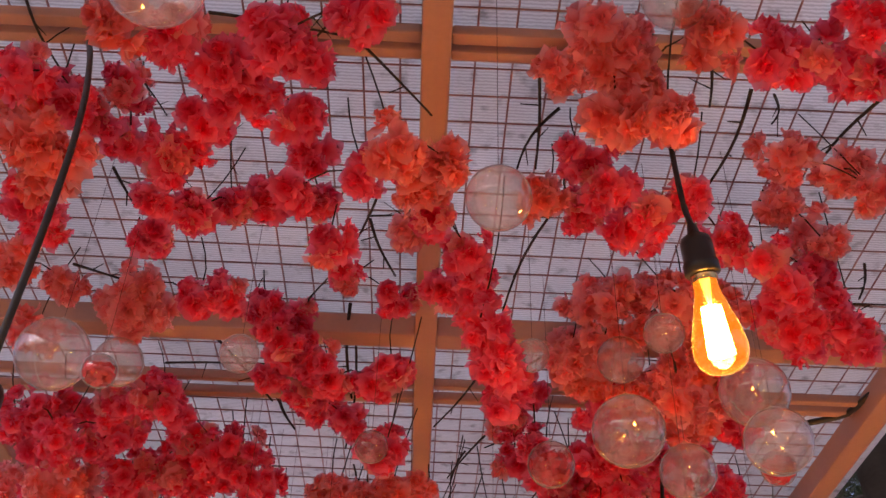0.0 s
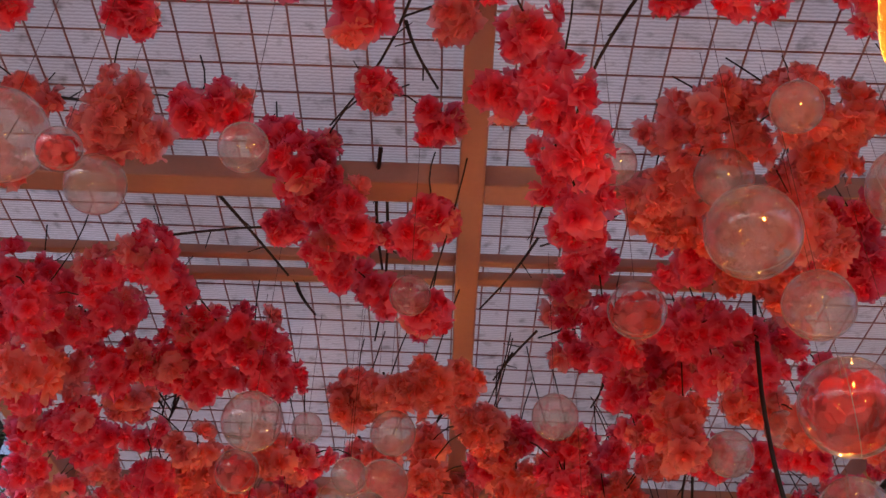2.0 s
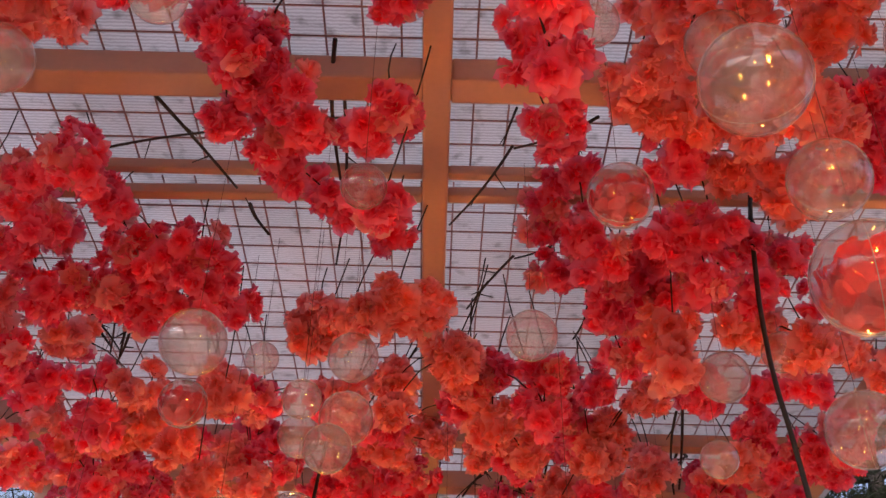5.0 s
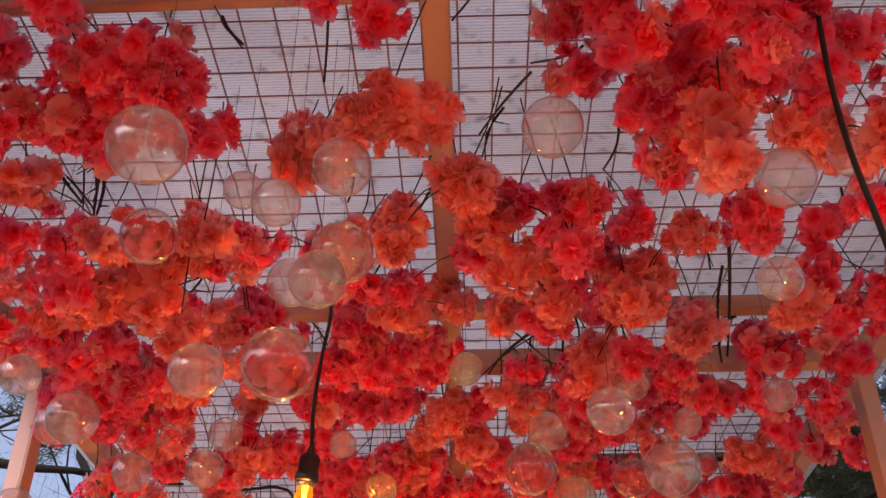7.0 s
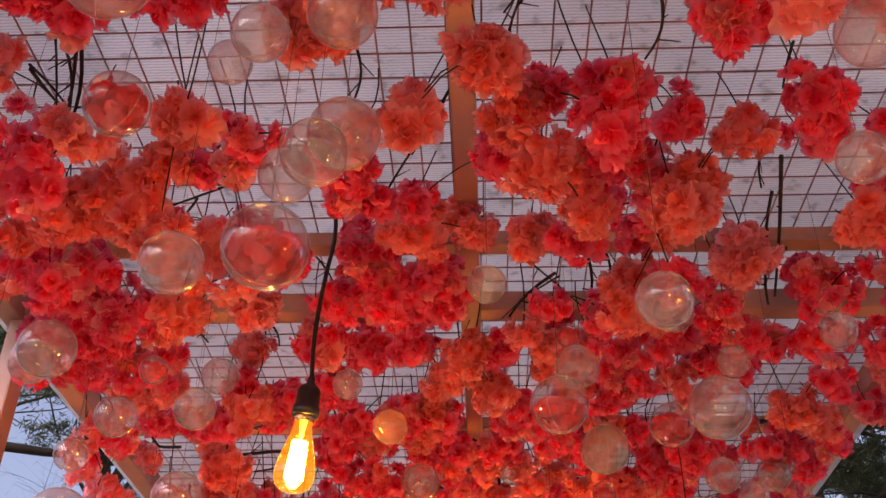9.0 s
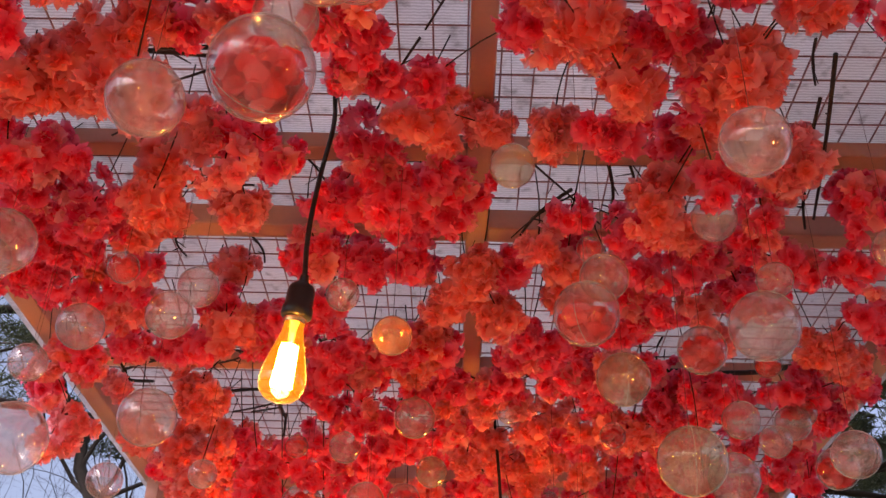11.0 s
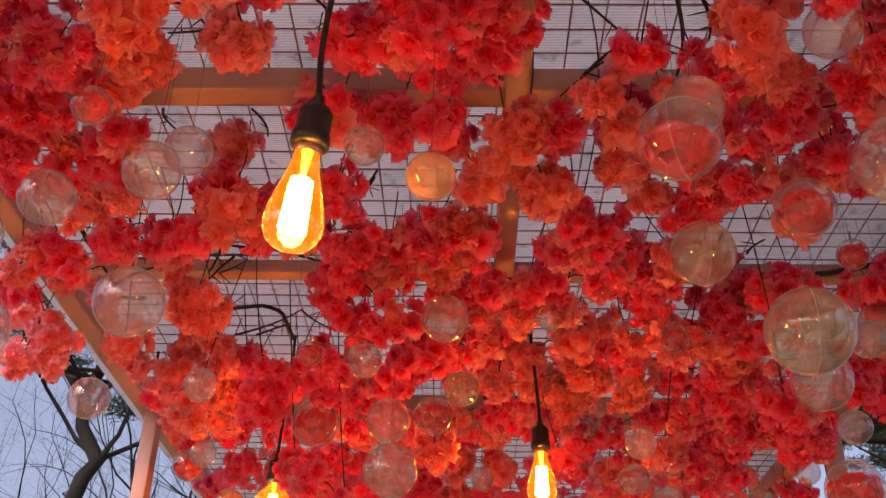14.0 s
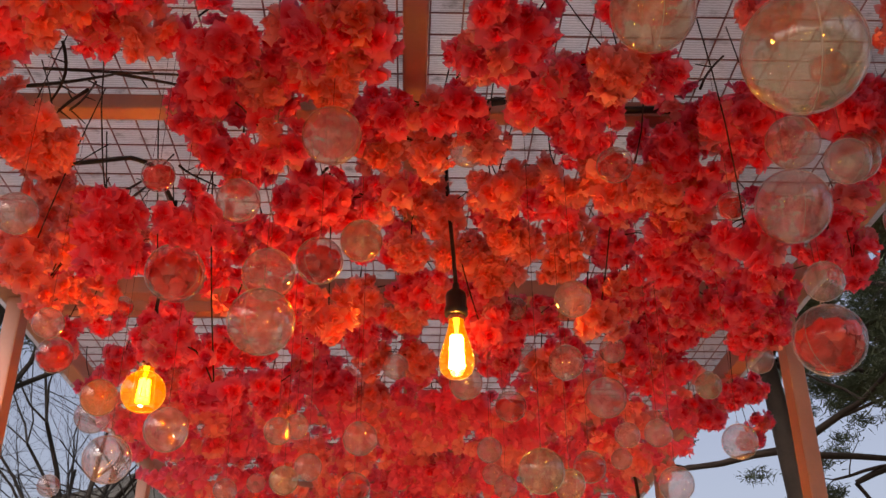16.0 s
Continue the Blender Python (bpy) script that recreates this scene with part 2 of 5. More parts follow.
BALL_ORANGE = moulded("amber_plastic", (0.98, 0.90, 0.78), 0.13, (0.95, 0.52, 0.22))
LINE = clear("fishing_line", (0.6, 0.5, 0.5), 0.5, (0.35, 0.25, 0.25))
INNER = paint("scarlet_petal", (0.92, 0.03, 0.035), 0.6, vary=0.3, scale=60, fine=300, soft=0.3)
GLASS = clear("amber_glass", (1.0, 0.60, 0.10), 0.0, (1.0, 0.5, 0.06), 0.05, 1.5, GLASS_GLOW, (1.0, 0.26, 0.0))
FILAMENT = glowing("led_filament", (1.0, 0.80, 0.42), 110.0)
STEM_GLASS = glowing("lit_glass_stem", (1.0, 0.55, 0.08), 3.0)
PAVING = paint("brown_paving", (0.42, 0.30, 0.22), 0.85, vary=0.2, scale=2, fine=60)
EARTH = paint("dry_lawn", (0.13, 0.12, 0.07), 0.95, vary=0.35, scale=0.8, fine=30, bump=0.6)
BARK = paint("bark", (0.020, 0.016, 0.013), 0.9, vary=0.4, scale=9, fine=50, bump=0.9)
PINE_BARK = paint("pine_bark", (0.026, 0.017, 0.012), 0.9, vary=0.4, scale=9, fine=50, bump=0.9)
NEEDLE = paint("pine_needle", (0.045, 0.065, 0.03), 0.7, vary=0.4, scale=6, fine=40)
HILL = paint("far_woods", (0.05, 0.05, 0.045), 0.95, vary=0.35, scale=0.15, fine=2)


# ---- mesh helpers ----
def mesh_of(name, bm, material, smooth=False):
    me = bpy.data.meshes.new(name)
    bm.to_mesh(me)
    bm.free()
    me.materials.append(material)
    if smooth:
        me.shade_smooth()
    return me


def part(name, bm, material, parent, label="", smooth=False):
    """One mesh object under a thing or a part."""
    ob = new(name, mesh_of(name, bm, material, smooth))
    ob.parent = parent
    if label:
        ob["label"] = label
    return ob


def shared(name, me, parent, m, label=""):
    ob = new(name, me)
    ob.parent = parent
    ob.matrix_basis = m
    if label:
        ob["label"] = label
    return ob


def thing(name, at, label, category, group="", kind=""):
    ob = new(name)
    ob.location = at
    ob.empty_display_size = 0.05
    return tagged(ob, label, category, group, kind)


def box(bm, lo, hi, bevel=0.0):
    c = [(a + b) / 2 for a, b in zip(lo, hi)]
    s = [max(b - a, 1e-4) for a, b in zip(lo, hi)]
    r = bmesh.ops.create_cube(bm, size=1.0, matrix=Matrix.Translation(c) @ Matrix.Diagonal((*s, 1)))
    if bevel:
        edges = list({e for v in r["verts"] for e in v.link_edges})
        bmesh.ops.bevel(bm, geom=edges, offset=bevel, segments=2, affect="EDGES", profile=0.6)
    return bm


def tube(bm, points, radii, sides=6):
    """A tapered tube through points."""
    pts = [Vector(p) for p in points]
    rings = []
    for i, p in enumerate(pts):
        d = (pts[min(i + 1, len(pts) - 1)] - pts[max(i - 1, 0)]).normalized()
        u = d.cross(Vector((0, 0, 1)) if abs(d.z) < 0.9 else Vector((1, 0, 0))).normalized()
        v = d.cross(u)
        r = radii[i] if isinstance(radii, (list, tuple)) else radii
        rings.append([bm.verts.new(p + r * (math.cos(a) * u + math.sin(a) * v)) for a in [2 * math.pi * k / sides for k in range(sides)]])
    for a, b in zip(rings, rings[1:]):
        for k in range(sides):
            bm.faces.new((a[k], a[(k + 1) % sides], b[(k + 1) % sides], b[k]))
    bm.faces.new(rings[0])
    bm.faces.new(rings[-1][::-1])
    return bm


def lathe(bm, profile, sides=24):
    """Turns (radius, height) pairs round the z axis."""
    rings = []
    for r, z in profile:
        rings.append([bm.verts.new((r * math.cos(a), r * math.sin(a), z)) for a in [2 * math.pi * k / sides for k in range(sides)]] if r > 1e-5 else [bm.verts.new((0, 0, z))])
    for a, b in zip(rings, rings[1:]):
        for k in range(sides):
            f = [a[k % len(a)], a[(k + 1) % sides % len(a)], b[(k + 1) % sides % len(b)], b[k % len(b)]]
            f = list(dict.fromkeys(f))
            if len(f) > 2:
                bm.faces.new(f)
    bmesh.ops.recalc_face_normals(bm, faces=bm.faces)
    return bm


def bent(a, b, sag, n=7, side=0.0):
    """Points from a to b that bow by sag downwards and by side sideways."""
    a, b = Vector(a), Vector(b)
    return [a.lerp(b, i / (n - 1)) + Vector((side, side * 0.4, -sag)) * math.sin(math.pi * i / (n - 1)) for i in range(n)]


# ---- the arbour ----
ROOF_U, ROOF_T = 2.600, 2.645          # underside and top of the roof frame
LEFT, RIGHT = -0.845, 0.935            # centre lines of the side beams
MID = 0.059                            # centre line of the ridge beam
Y0, Y1 = -1.8, 8.6
CROSS = [2.160 + 1.273 * k for k in range(-3, 5)]
PAIRS = [(1.510, ((-0.026, 0.019, 0.0), (0.003, 0.017, 0.0))), (2.386, ((-0.036, 0.016, 0.0), (0.014, 0.020, 0.014)))]
SINGLES = [0.66, 3.222, 4.010, 4.83, 5.65, 6.47, 7.30]

ground = tagged(new("ground", mesh_of("ground", box(bmesh.new(), (-400, -400, -0.3), (400, 400, -0.02)), EARTH)), "dry winter lawn reaching to the horizon", "ground", kind="structure")
pave = tagged(new("pavement"), "warm brown paved path under the arbour", "pavement", kind="structure")

arbour = thing("arbour_frame", (0, 0, 0), "pink-painted square steel tubes of a long arbour", "arbour", kind="structure")


def tube_part(name, lo, hi):
    return part(name, box(bmesh.new(), lo, hi, 0.004), STEEL, arbour)


for x in (LEFT, RIGHT):
    tube_part("side_beam", (x - 0.022, Y0, ROOF_U - 0.01), (x + 0.022, Y1, ROOF_T))
tube_part("ridge_beam", (MID - 0.019, Y0, ROOF_U), (MID + 0.019, Y1, ROOF_T))
for y in CROSS:
    for x0, x1 in ((LEFT + 0.022, MID - 0.019), (MID + 0.019, RIGHT - 0.022)):
        tube_part("cross_beam", (x0, y - 0.022, ROOF_U + 0.001), (x1, y + 0.022, ROOF_T - 0.001))
    for x in (LEFT, RIGHT):
        inner = x - math.copysign(0.018, x - MID)
        tube_part("post", (inner - 0.018, y - 0.025, 0.0), (inner + 0.018, y + 0.025, ROOF_U - 0.012))
        tube_part("foot_plate", (x - 0.06, y - 0.06, -0.018), (x + 0.06, y + 0.06, 0.0))
for x0, x1 in ((LEFT + 0.022, MID - 0.019), (MID + 0.019, RIGHT - 0.022)):
    for y, bars in PAIRS:
        for near, wide, skew in bars:
            bar = tube_part("batten", (x0, y + near, ROOF_T - 0.020), (x1, y + near + wide, ROOF_T - 0.001))
            for v in bar.data.vertices:
                v.co.y += skew * (MID - v.co.x) / (MID - LEFT)
    for y in SINGLES:
        tube_part("batten", (x0, y - 0.018, ROOF_U + 0.014), (x1, y + 0.018, ROOF_T - 0.001))

# welded wire mesh on top of the frame, in panels
net = thing("wire_mesh", (0, 0, 0), "rust-brown coated welded wire mesh on the roof frame", "wire mesh", kind="structure")
across = mesh_of("wire", tube(bmesh.new(), [(LEFT - 0.02, 0, 0), (RIGHT + 0.02, 0, 0)], 0.0015, 5), WIRE)
PANELS = [(Y0, 2.386, 0.011, 1.608), (2.386, 3.222, 0.037, 2.515), (3.222, 4.010, 0.031, 3.331), (4.010, 4.83, 0.022, 4.05), (4.83, Y1, 0.035, 4.87)]
for a, b, px, py in PANELS:
    along = mesh_of("wire", tube(bmesh.new(), [(0, a + 0.01, 0), (0, b - 0.01, 0)], 0.0015, 5), WIRE)
    k = math.ceil((LEFT + 0.02 - px) / 0.05)
    while px + 0.05 * k < RIGHT - 0.02:
        if abs(px + 0.05 * k - MID) > 0.002:
            shared("wire", along, net, Matrix.Translation((px + 0.05 * k, 0, ROOF_T + 0.0040)))
        k += 1
    k = math.ceil((a + 0.012 - py) / 0.05)
    while py + 0.05 * k < b - 0.008:
        shared("wire", across, net, Matrix.Translation((0, py + 0.05 * k, ROOF_T + 0.0014)))
        k += 1

roof = tagged(new("ceiling", mesh_of("ceiling", box(bmesh.new(), (LEFT - 0.10, Y0 - 0.1, ROOF_T + 0.016), (RIGHT + 0.10, Y1 + 0.1, ROOF_T + 0.022)), SHEET_MAT)), "milky ribbed plastic roof sheet with weather stains", "roof sheet", kind="structure")


# ---- blossoms ----
def flower_mesh(seed, material, size=0.0235, whorls=((7, -0.15, 1.0), (6, 0.38, 0.93), (5, 0.82, 0.78), (2, 1.2, 0.62))):
    """A double cherry blossom of thin fabric: many small, frayed and ruffled petals in whorls round a small heart, facing up the z axis."""
    rnd = random.Random(seed)
    bm = bmesh.new()
    rows, cols = 3, 5
    for whorl, (count, lean, length) in enumerate(whorls):
        for k in range(count):
            turn = 2 * math.pi * (k + 0.5 * whorl + rnd.uniform(-0.25, 0.25)) / count
            lift = lean + rnd.uniform(-0.45, 0.45)
            ln = size * length * rnd.uniform(0.80, 1.15)
            wide = ln * rnd.uniform(0.85, 1.15)
            root = Vector((rnd.gauss(0, 0.08), rnd.gauss(0, 0.08), rnd.uniform(0, 0.15))) * size
            m = Matrix.Translation(root) @ Matrix.Rotation(turn, 4, "Z") @ Matrix.Rotation(-lift, 4, "Y") @ Matrix.Rotation(rnd.uniform(-0.7, 0.7), 4, "X")
            grid = []
            phase = rnd.uniform(0, 6.28)
            for i in range(rows):
                u = i / (rows - 1)
                row = []
                for j in range(cols):
                    v = j / (cols - 1) * 2 - 1
                    w = wide * (0.14 + 0.95 * math.sin(u * 2.2)) * 0.50
                    ruffle = size * 0.18 * u * u * math.sin(j * 2.2 + phase) + rnd.uniform(-1, 1) * size * 0.05 * u
                    tip = 1 - 0.28 * v * v * u + (0.08 * (-1) ** j + rnd.uniform(-0.08, 0.08)) * u * u
                    row.append(bm.verts.new(m @ Vector((ln * u * tip, w * v, size * (0.08 * u + 0.12 * u * u * (0.4 + 0.6 * v * v)) + ruffle))))
                grid.append(row)
            for i in range(rows - 1):
                for j in range(cols - 1):
                    bm.faces.new((grid[i][j], grid[i + 1][j], grid[i + 1][j + 1], grid[i][j + 1]))
    return mesh_of("flower", bm, material, smooth=True)


PETALS = {"r": RED, "o": ORANGE, "p": PALE}
FLOWERS = {c: [flower_mesh(10 * i + j, m) for j in range(6)] for i, (c, m) in enumerate(PETALS.items())}
LOOKS = {"r": "red-pink fabric cherry blossoms on a twig hooked into the mesh",
         "o": "salmon-orange fabric cherry blossoms on a twig hooked into the mesh",
         "p": "pale pink fabric cherry blossoms on a twig hooked into the mesh",
         "mixed": "red-pink and salmon fabric blossoms on a twig under the mesh"}
sprig = random.Random(7)


def blossoms(*clusters):
    """A spray of artificial blossom: clusters (colour, x, y, z, radius) on one thin wired twig that is hooked into the mesh."""
    o = Vector(clusters[0][1:4])
    kinds = {c[0] for c in clusters}
    top = thing("blossom_spray", o, LOOKS[kinds.pop() if len(kinds) == 1 else "mixed"], "artificial blossom", "blossoms under the roof")
    bm = bmesh.new()
    reach = ROOF_T + 0.004 - o.z
    foot = Vector((sprig.uniform(-0.5, 0.5) * min(reach, 0.12), sprig.uniform(-0.1, 0.8) * min(reach, 0.12), reach))
    tube(bm, bent((0, 0, 0), foot, 0.0, 5, sprig.uniform(-0.012, 0.012)), 0.0011, 4)
    for colour, x, y, z, r in clusters:
        c = Vector((x, y, z)) - o
        if c.length > 0.01:
            tube(bm, bent((0, 0, 0), c, -0.02, 5, sprig.uniform(-0.01, 0.01)), 0.0013, 4)
        count = max(5, min(12, round(4 + (r / 0.035) ** 2 * 4.0)))
        spin = sprig.uniform(0, 6.28)
        for k in range(count):
            h = 1 - 2 * (k + 0.5) / count
            a = spin + 2.399963 * k
            d = Vector((math.cos(a) * math.sqrt(1 - h * h), math.sin(a) * math.sqrt(1 - h * h), h))
            d += Vector((sprig.gauss(0, 0.2), sprig.gauss(0, 0.2), sprig.gauss(0, 0.2)))
            d.normalize()
            at = c + d * r * sprig.uniform(0.45, 0.95)
            s = sprig.uniform(0.72, 1.12)
            if k == 0:
                d = Vector((sprig.uniform(-0.4, 0.4), sprig.uniform(-0.9, -0.2), -0.8)).normalized()
                at, s = c + d * r * 0.25, 1.15
            q = (d + Vector((sprig.gauss(0, 0.25), sprig.gauss(0, 0.25), sprig.gauss(0, 0.25)))).to_track_quat("Z", "Y")
            m = Matrix.LocRotScale(at, q, (s, s, s * sprig.uniform(0.8, 1.15))) @ Matrix.Rotation(sprig.uniform(0, 6.28), 4, "Z")
            use = colour if sprig.random() < 0.88 else {"r": "p", "o": "p", "p": "o"}[colour]
            shared("flower", sprig.choice(FLOWERS[use]), top, m)
    part("twig", bm, TWIG, top, "dark wired twig")
    return top


# ---- hanging balls ----
def sphere_shell(sides=48, rings=24, inner=0.486):
    """A hollow ball of unit size with a thin wall."""
    bm = bmesh.new()
    for radius in (inner, 0.5):
        lathe(bm, [(radius * math.sin(math.pi * i / rings), radius * math.cos(math.pi * i / rings)) for i in range(rings + 1)], sides)
    for f in bm.faces:
        f.normal_update()
        c = f.calc_center_median()
        if (f.normal.dot(c) > 0) != (c.length > 0.491):
            f.normal_flip()
    return bm


def ring_mesh(name, big, small, material, n=40, k=6):
    bm = bmesh.new()
    pts = [[bm.verts.new(((big + small * math.cos(b)) * math.cos(a), small * math.sin(b), (big + small * math.cos(b)) * math.sin(a))) for b in [2 * math.pi * j / k for j in range(k)]] for a in [2 * math.pi * i / n for i in range(n)]]
    for i in range(n):
        for j in range(k):
            bm.faces.new((pts[i][j], pts[(i + 1) % n][j], pts[(i + 1) % n][(j + 1) % k], pts[i][(j + 1) % k]))
    return mesh_of(name, bm, material, smooth=True)


def heap_mesh(seed, level):
    """Loose petals heaped in the lower part of a ball of unit size."""
    rnd = random.Random(seed)
    bm = bmesh.new()
    for k in range(120):
        while True:
            p = Vector((rnd.uniform(-0.47, 0.47), rnd.uniform(-0.47, 0.47), rnd.uniform(-0.47, level)))
            if 0.15 < p.length < 0.45:
                break
        q = (p.normalized() + Vector((rnd.uniform(-0.6, 0.6), rnd.uniform(-0.6, 0.6), rnd.uniform(-0.6, 0.6)))).to_track_quat("Z", "Y").to_matrix()
        s = rnd.uniform(0.13, 0.2)
        v = [bm.verts.new(p + q @ Vector((s * a, s * b, s * 0.35 * (a * a + b * b)))) for a, b in ((-0.9, 0), (-0.4, -0.6), (0.5, -0.5), (0.9, 0.1), (0.4, 0.6), (-0.5, 0.5))]
        c = bm.verts.new(p)
        for i in range(6):
            bm.faces.new((c, v[i], v[(i + 1) % 6]))
    for vert in bm.verts:
        if vert.co.length > 0.485:
            vert.co *= 0.485 / vert.co.length
    return mesh_of("petal_heap", bm, INNER, smooth=True)


SHELLS = {"c": mesh_of("shell", sphere_shell(), BALL, True), "r": mesh_of("shell", sphere_shell(), BALL_THIN, True), "g": mesh_of("shell", sphere_shell(), BALL_GREEN, True), "o": mesh_of("shell", sphere_shell(), BALL_ORANGE, True)}
RIM = clear("plastic_rim", (0.9, 0.85, 0.82), 0.4, (0.95, 0.82, 0.76))
SEAM = ring_mesh("seam", 0.5, 0.0035, RIM)
EYELET = ring_mesh("eyelet", 0.045, 0.010, RIM, 14, 5)
HEAPS = {"r": [heap_mesh(k, 0.12) for k in range(3)], "m": [heap_mesh(k + 9, -0.06) for k in range(3)]}
STRING = mesh_of("string", tube(bmesh.new(), [(0, 0, 0), (0, 0, 1)], 0.00035, 4), LINE)
BALL_LOOKS = {"c": "clear plastic ball hanging on a thin thread", "g": "smoky clear plastic ball hanging on a thin thread",
              "o": "amber clear plastic ball hanging on a thin thread", "r": "clear plastic ball full of red petals on a thread",
              "m": "clear plastic ball half full of red petals on a thread"}


def ball(kind, x, y, z, d):
    top = thing("hanging_ball", (x, y, z), BALL_LOOKS[kind], "ornament ball", "balls under the roof")
    turn = Matrix.Rotation(sprig.uniform(0, 6.28), 4, "Z")
    size = Matrix.Diagonal((d, d, d, 1))
    shared("shell", SHELLS[kind if kind in "cgo" else "r"], top, turn @ size)
    shared("seam", SEAM, top, turn @ size)
    shared("eyelet", EYELET, top, Matrix.Translation((0, 0, d * 0.54)) @ turn @ size)
    if kind in "rm":
        shared("petal_heap", sprig.choice(HEAPS[kind]), top, turn @ Matrix.Diagonal((d * 0.95, d * 0.95, d * 0.95, 1)), "scarlet loose petals")
    shared("string", STRING, top, Matrix.Translation((0, 0, d * 0.57)) @ Matrix.Diagonal((1, 1, ROOF_T + 0.003 - z - d * 0.57, 1)))
    return top


# ---- lamps ----
def bulb_profile(globe):
    if globe:
        return [(0.013, 0.0), (0.0135, -0.008), (0.018, -0.016)] + [(0.040 * math.sin(a), -0.050 - 0.040 * -math.cos(a) * -1) for a in [math.radians(v) for v in (35, 50, 65, 80, 95, 110, 125, 140, 155, 168, 180)]]
    return [(0.0135, 0.0), (0.0145, -0.012), (0.017, -0.024), (0.0215, -0.040), (0.0262, -0.056), (0.0302, -0.072), (0.0320, -0.086),
            (0.0310, -0.097), (0.0270, -0.106), (0.0200, -0.1125), (0.0100, -0.1160), (0.0, -0.1170)]


def lamp(x, y, z, globe, cord, watts, lean=(0.0, 0.0)):
    """A filament lamp on a black cord: z is where the glass meets the socket; cord: the points from the socket up to the mesh, from that spot."""
    drop, k_size = (0.0, 1.0) if globe else (0.010, 0.88)
    top = thing("pendant_lamp", (x, y, z - drop), ("lit amber globe" if globe else "lit amber teardrop") + " filament bulb hanging on a black cord", "pendant lamp", "bulbs under the roof")
    tip = Euler((radians(lean[0]), radians(lean[1]), 0)).to_matrix()
    top.rotation_euler = tip.to_euler()
    cord = [tip.transposed() @ (Vector(p) + Vector((0, 0, drop))) if i else Vector(p) for i, p in enumerate(cord)]
    part("bulb_glass", lathe(bmesh.new(), [(max(r * k_size, 0.0), h * k_size) for r, h in bulb_profile(globe)], 32), GLASS, top, "glowing amber glass", True)
    part("cap", lathe(bmesh.new(), [(0.0, 0.006), (0.0138, 0.006), (0.0142, 0.002), (0.0138, -0.003), (0.0136, -0.004)], 24), BRASS, top, "brass screw cap", True)
    part("socket", lathe(bmesh.new(), [(0.0, 0.062), (0.005, 0.062), (0.0065, 0.052), (0.0150, 0.046), (0.0170, 0.040), (0.0172, 0.020), (0.0190, 0.017), (0.0190, 0.006), (0.0168, 0.004), (0.0, 0.004)], 24), BAKELITE, top, "black socket", True)
    lo, hi, rr = (-0.074, -0.026, 0.007) if globe else (-0.084, -0.032, 0.0080)
    for k in range(8 if not globe else 4):
        a = 2 * math.pi * k / (8 if not globe else 4)
        part("filament", tube(bmesh.new(), [(rr * math.cos(a), rr * math.sin(a), hi), (rr * 1.35 * math.cos(a + 0.5), rr * 1.35 * math.sin(a + 0.5), lo)], 0.0032, 6), FILAMENT, top, "white-hot filament strip")
    part("stem", tube(bmesh.new(), [(0, 0, 0.0), (0, 0, -0.014), (0, 0, hi)], [0.006, 0.004, 0.002], 8), STEM_GLASS, top)
    for _ in range(2):
        cord = [cord[0]] + [p for a, b in zip(cord, cord[1:]) for p in (a.lerp(b, 0.25), a.lerp(b, 0.75))] + [cord[-1]]
    part("cord", tube(bmesh.new(), cord, 0.0034, 8), CORD, top, "black rubber cord", True)
    light = new("bulb_light", bpy.data.lights.new("bulb_light", "POINT"))
    light.data.energy, light.data.color, light.data.shadow_soft_size = watts, BULB_COLOUR, 0.012
    light.parent, light.location = top, (0, 0, (lo + hi) / 2)
    return top


def unseen_fill_lamp(x, y, z, watts):
    """The same bulb, upright on a short bracket on the far face of a post; never in view, added to light the blossoms
    from below.
    """
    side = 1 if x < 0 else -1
    top = thing("unseen_fill_lamp", (x, y, z), "added unseen fill bulb on a black bracket fixed to a post", "wall lamp", "bulbs on the posts")
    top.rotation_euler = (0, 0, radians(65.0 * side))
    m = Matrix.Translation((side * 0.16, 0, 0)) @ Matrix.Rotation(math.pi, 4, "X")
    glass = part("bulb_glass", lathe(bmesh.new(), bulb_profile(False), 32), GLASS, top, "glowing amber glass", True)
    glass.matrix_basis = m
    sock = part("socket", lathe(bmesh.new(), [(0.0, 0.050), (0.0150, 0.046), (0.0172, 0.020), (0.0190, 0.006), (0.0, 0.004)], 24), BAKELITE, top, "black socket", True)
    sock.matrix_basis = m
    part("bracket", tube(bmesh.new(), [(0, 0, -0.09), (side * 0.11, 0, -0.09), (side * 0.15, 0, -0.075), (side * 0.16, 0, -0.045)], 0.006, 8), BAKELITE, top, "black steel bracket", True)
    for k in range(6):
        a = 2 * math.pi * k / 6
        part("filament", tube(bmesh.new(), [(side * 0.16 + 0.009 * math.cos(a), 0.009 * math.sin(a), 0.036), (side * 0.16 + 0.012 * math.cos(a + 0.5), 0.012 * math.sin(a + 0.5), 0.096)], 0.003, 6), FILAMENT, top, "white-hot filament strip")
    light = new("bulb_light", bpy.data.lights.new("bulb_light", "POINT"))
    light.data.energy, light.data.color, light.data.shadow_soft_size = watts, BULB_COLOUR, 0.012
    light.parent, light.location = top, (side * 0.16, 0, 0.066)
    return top


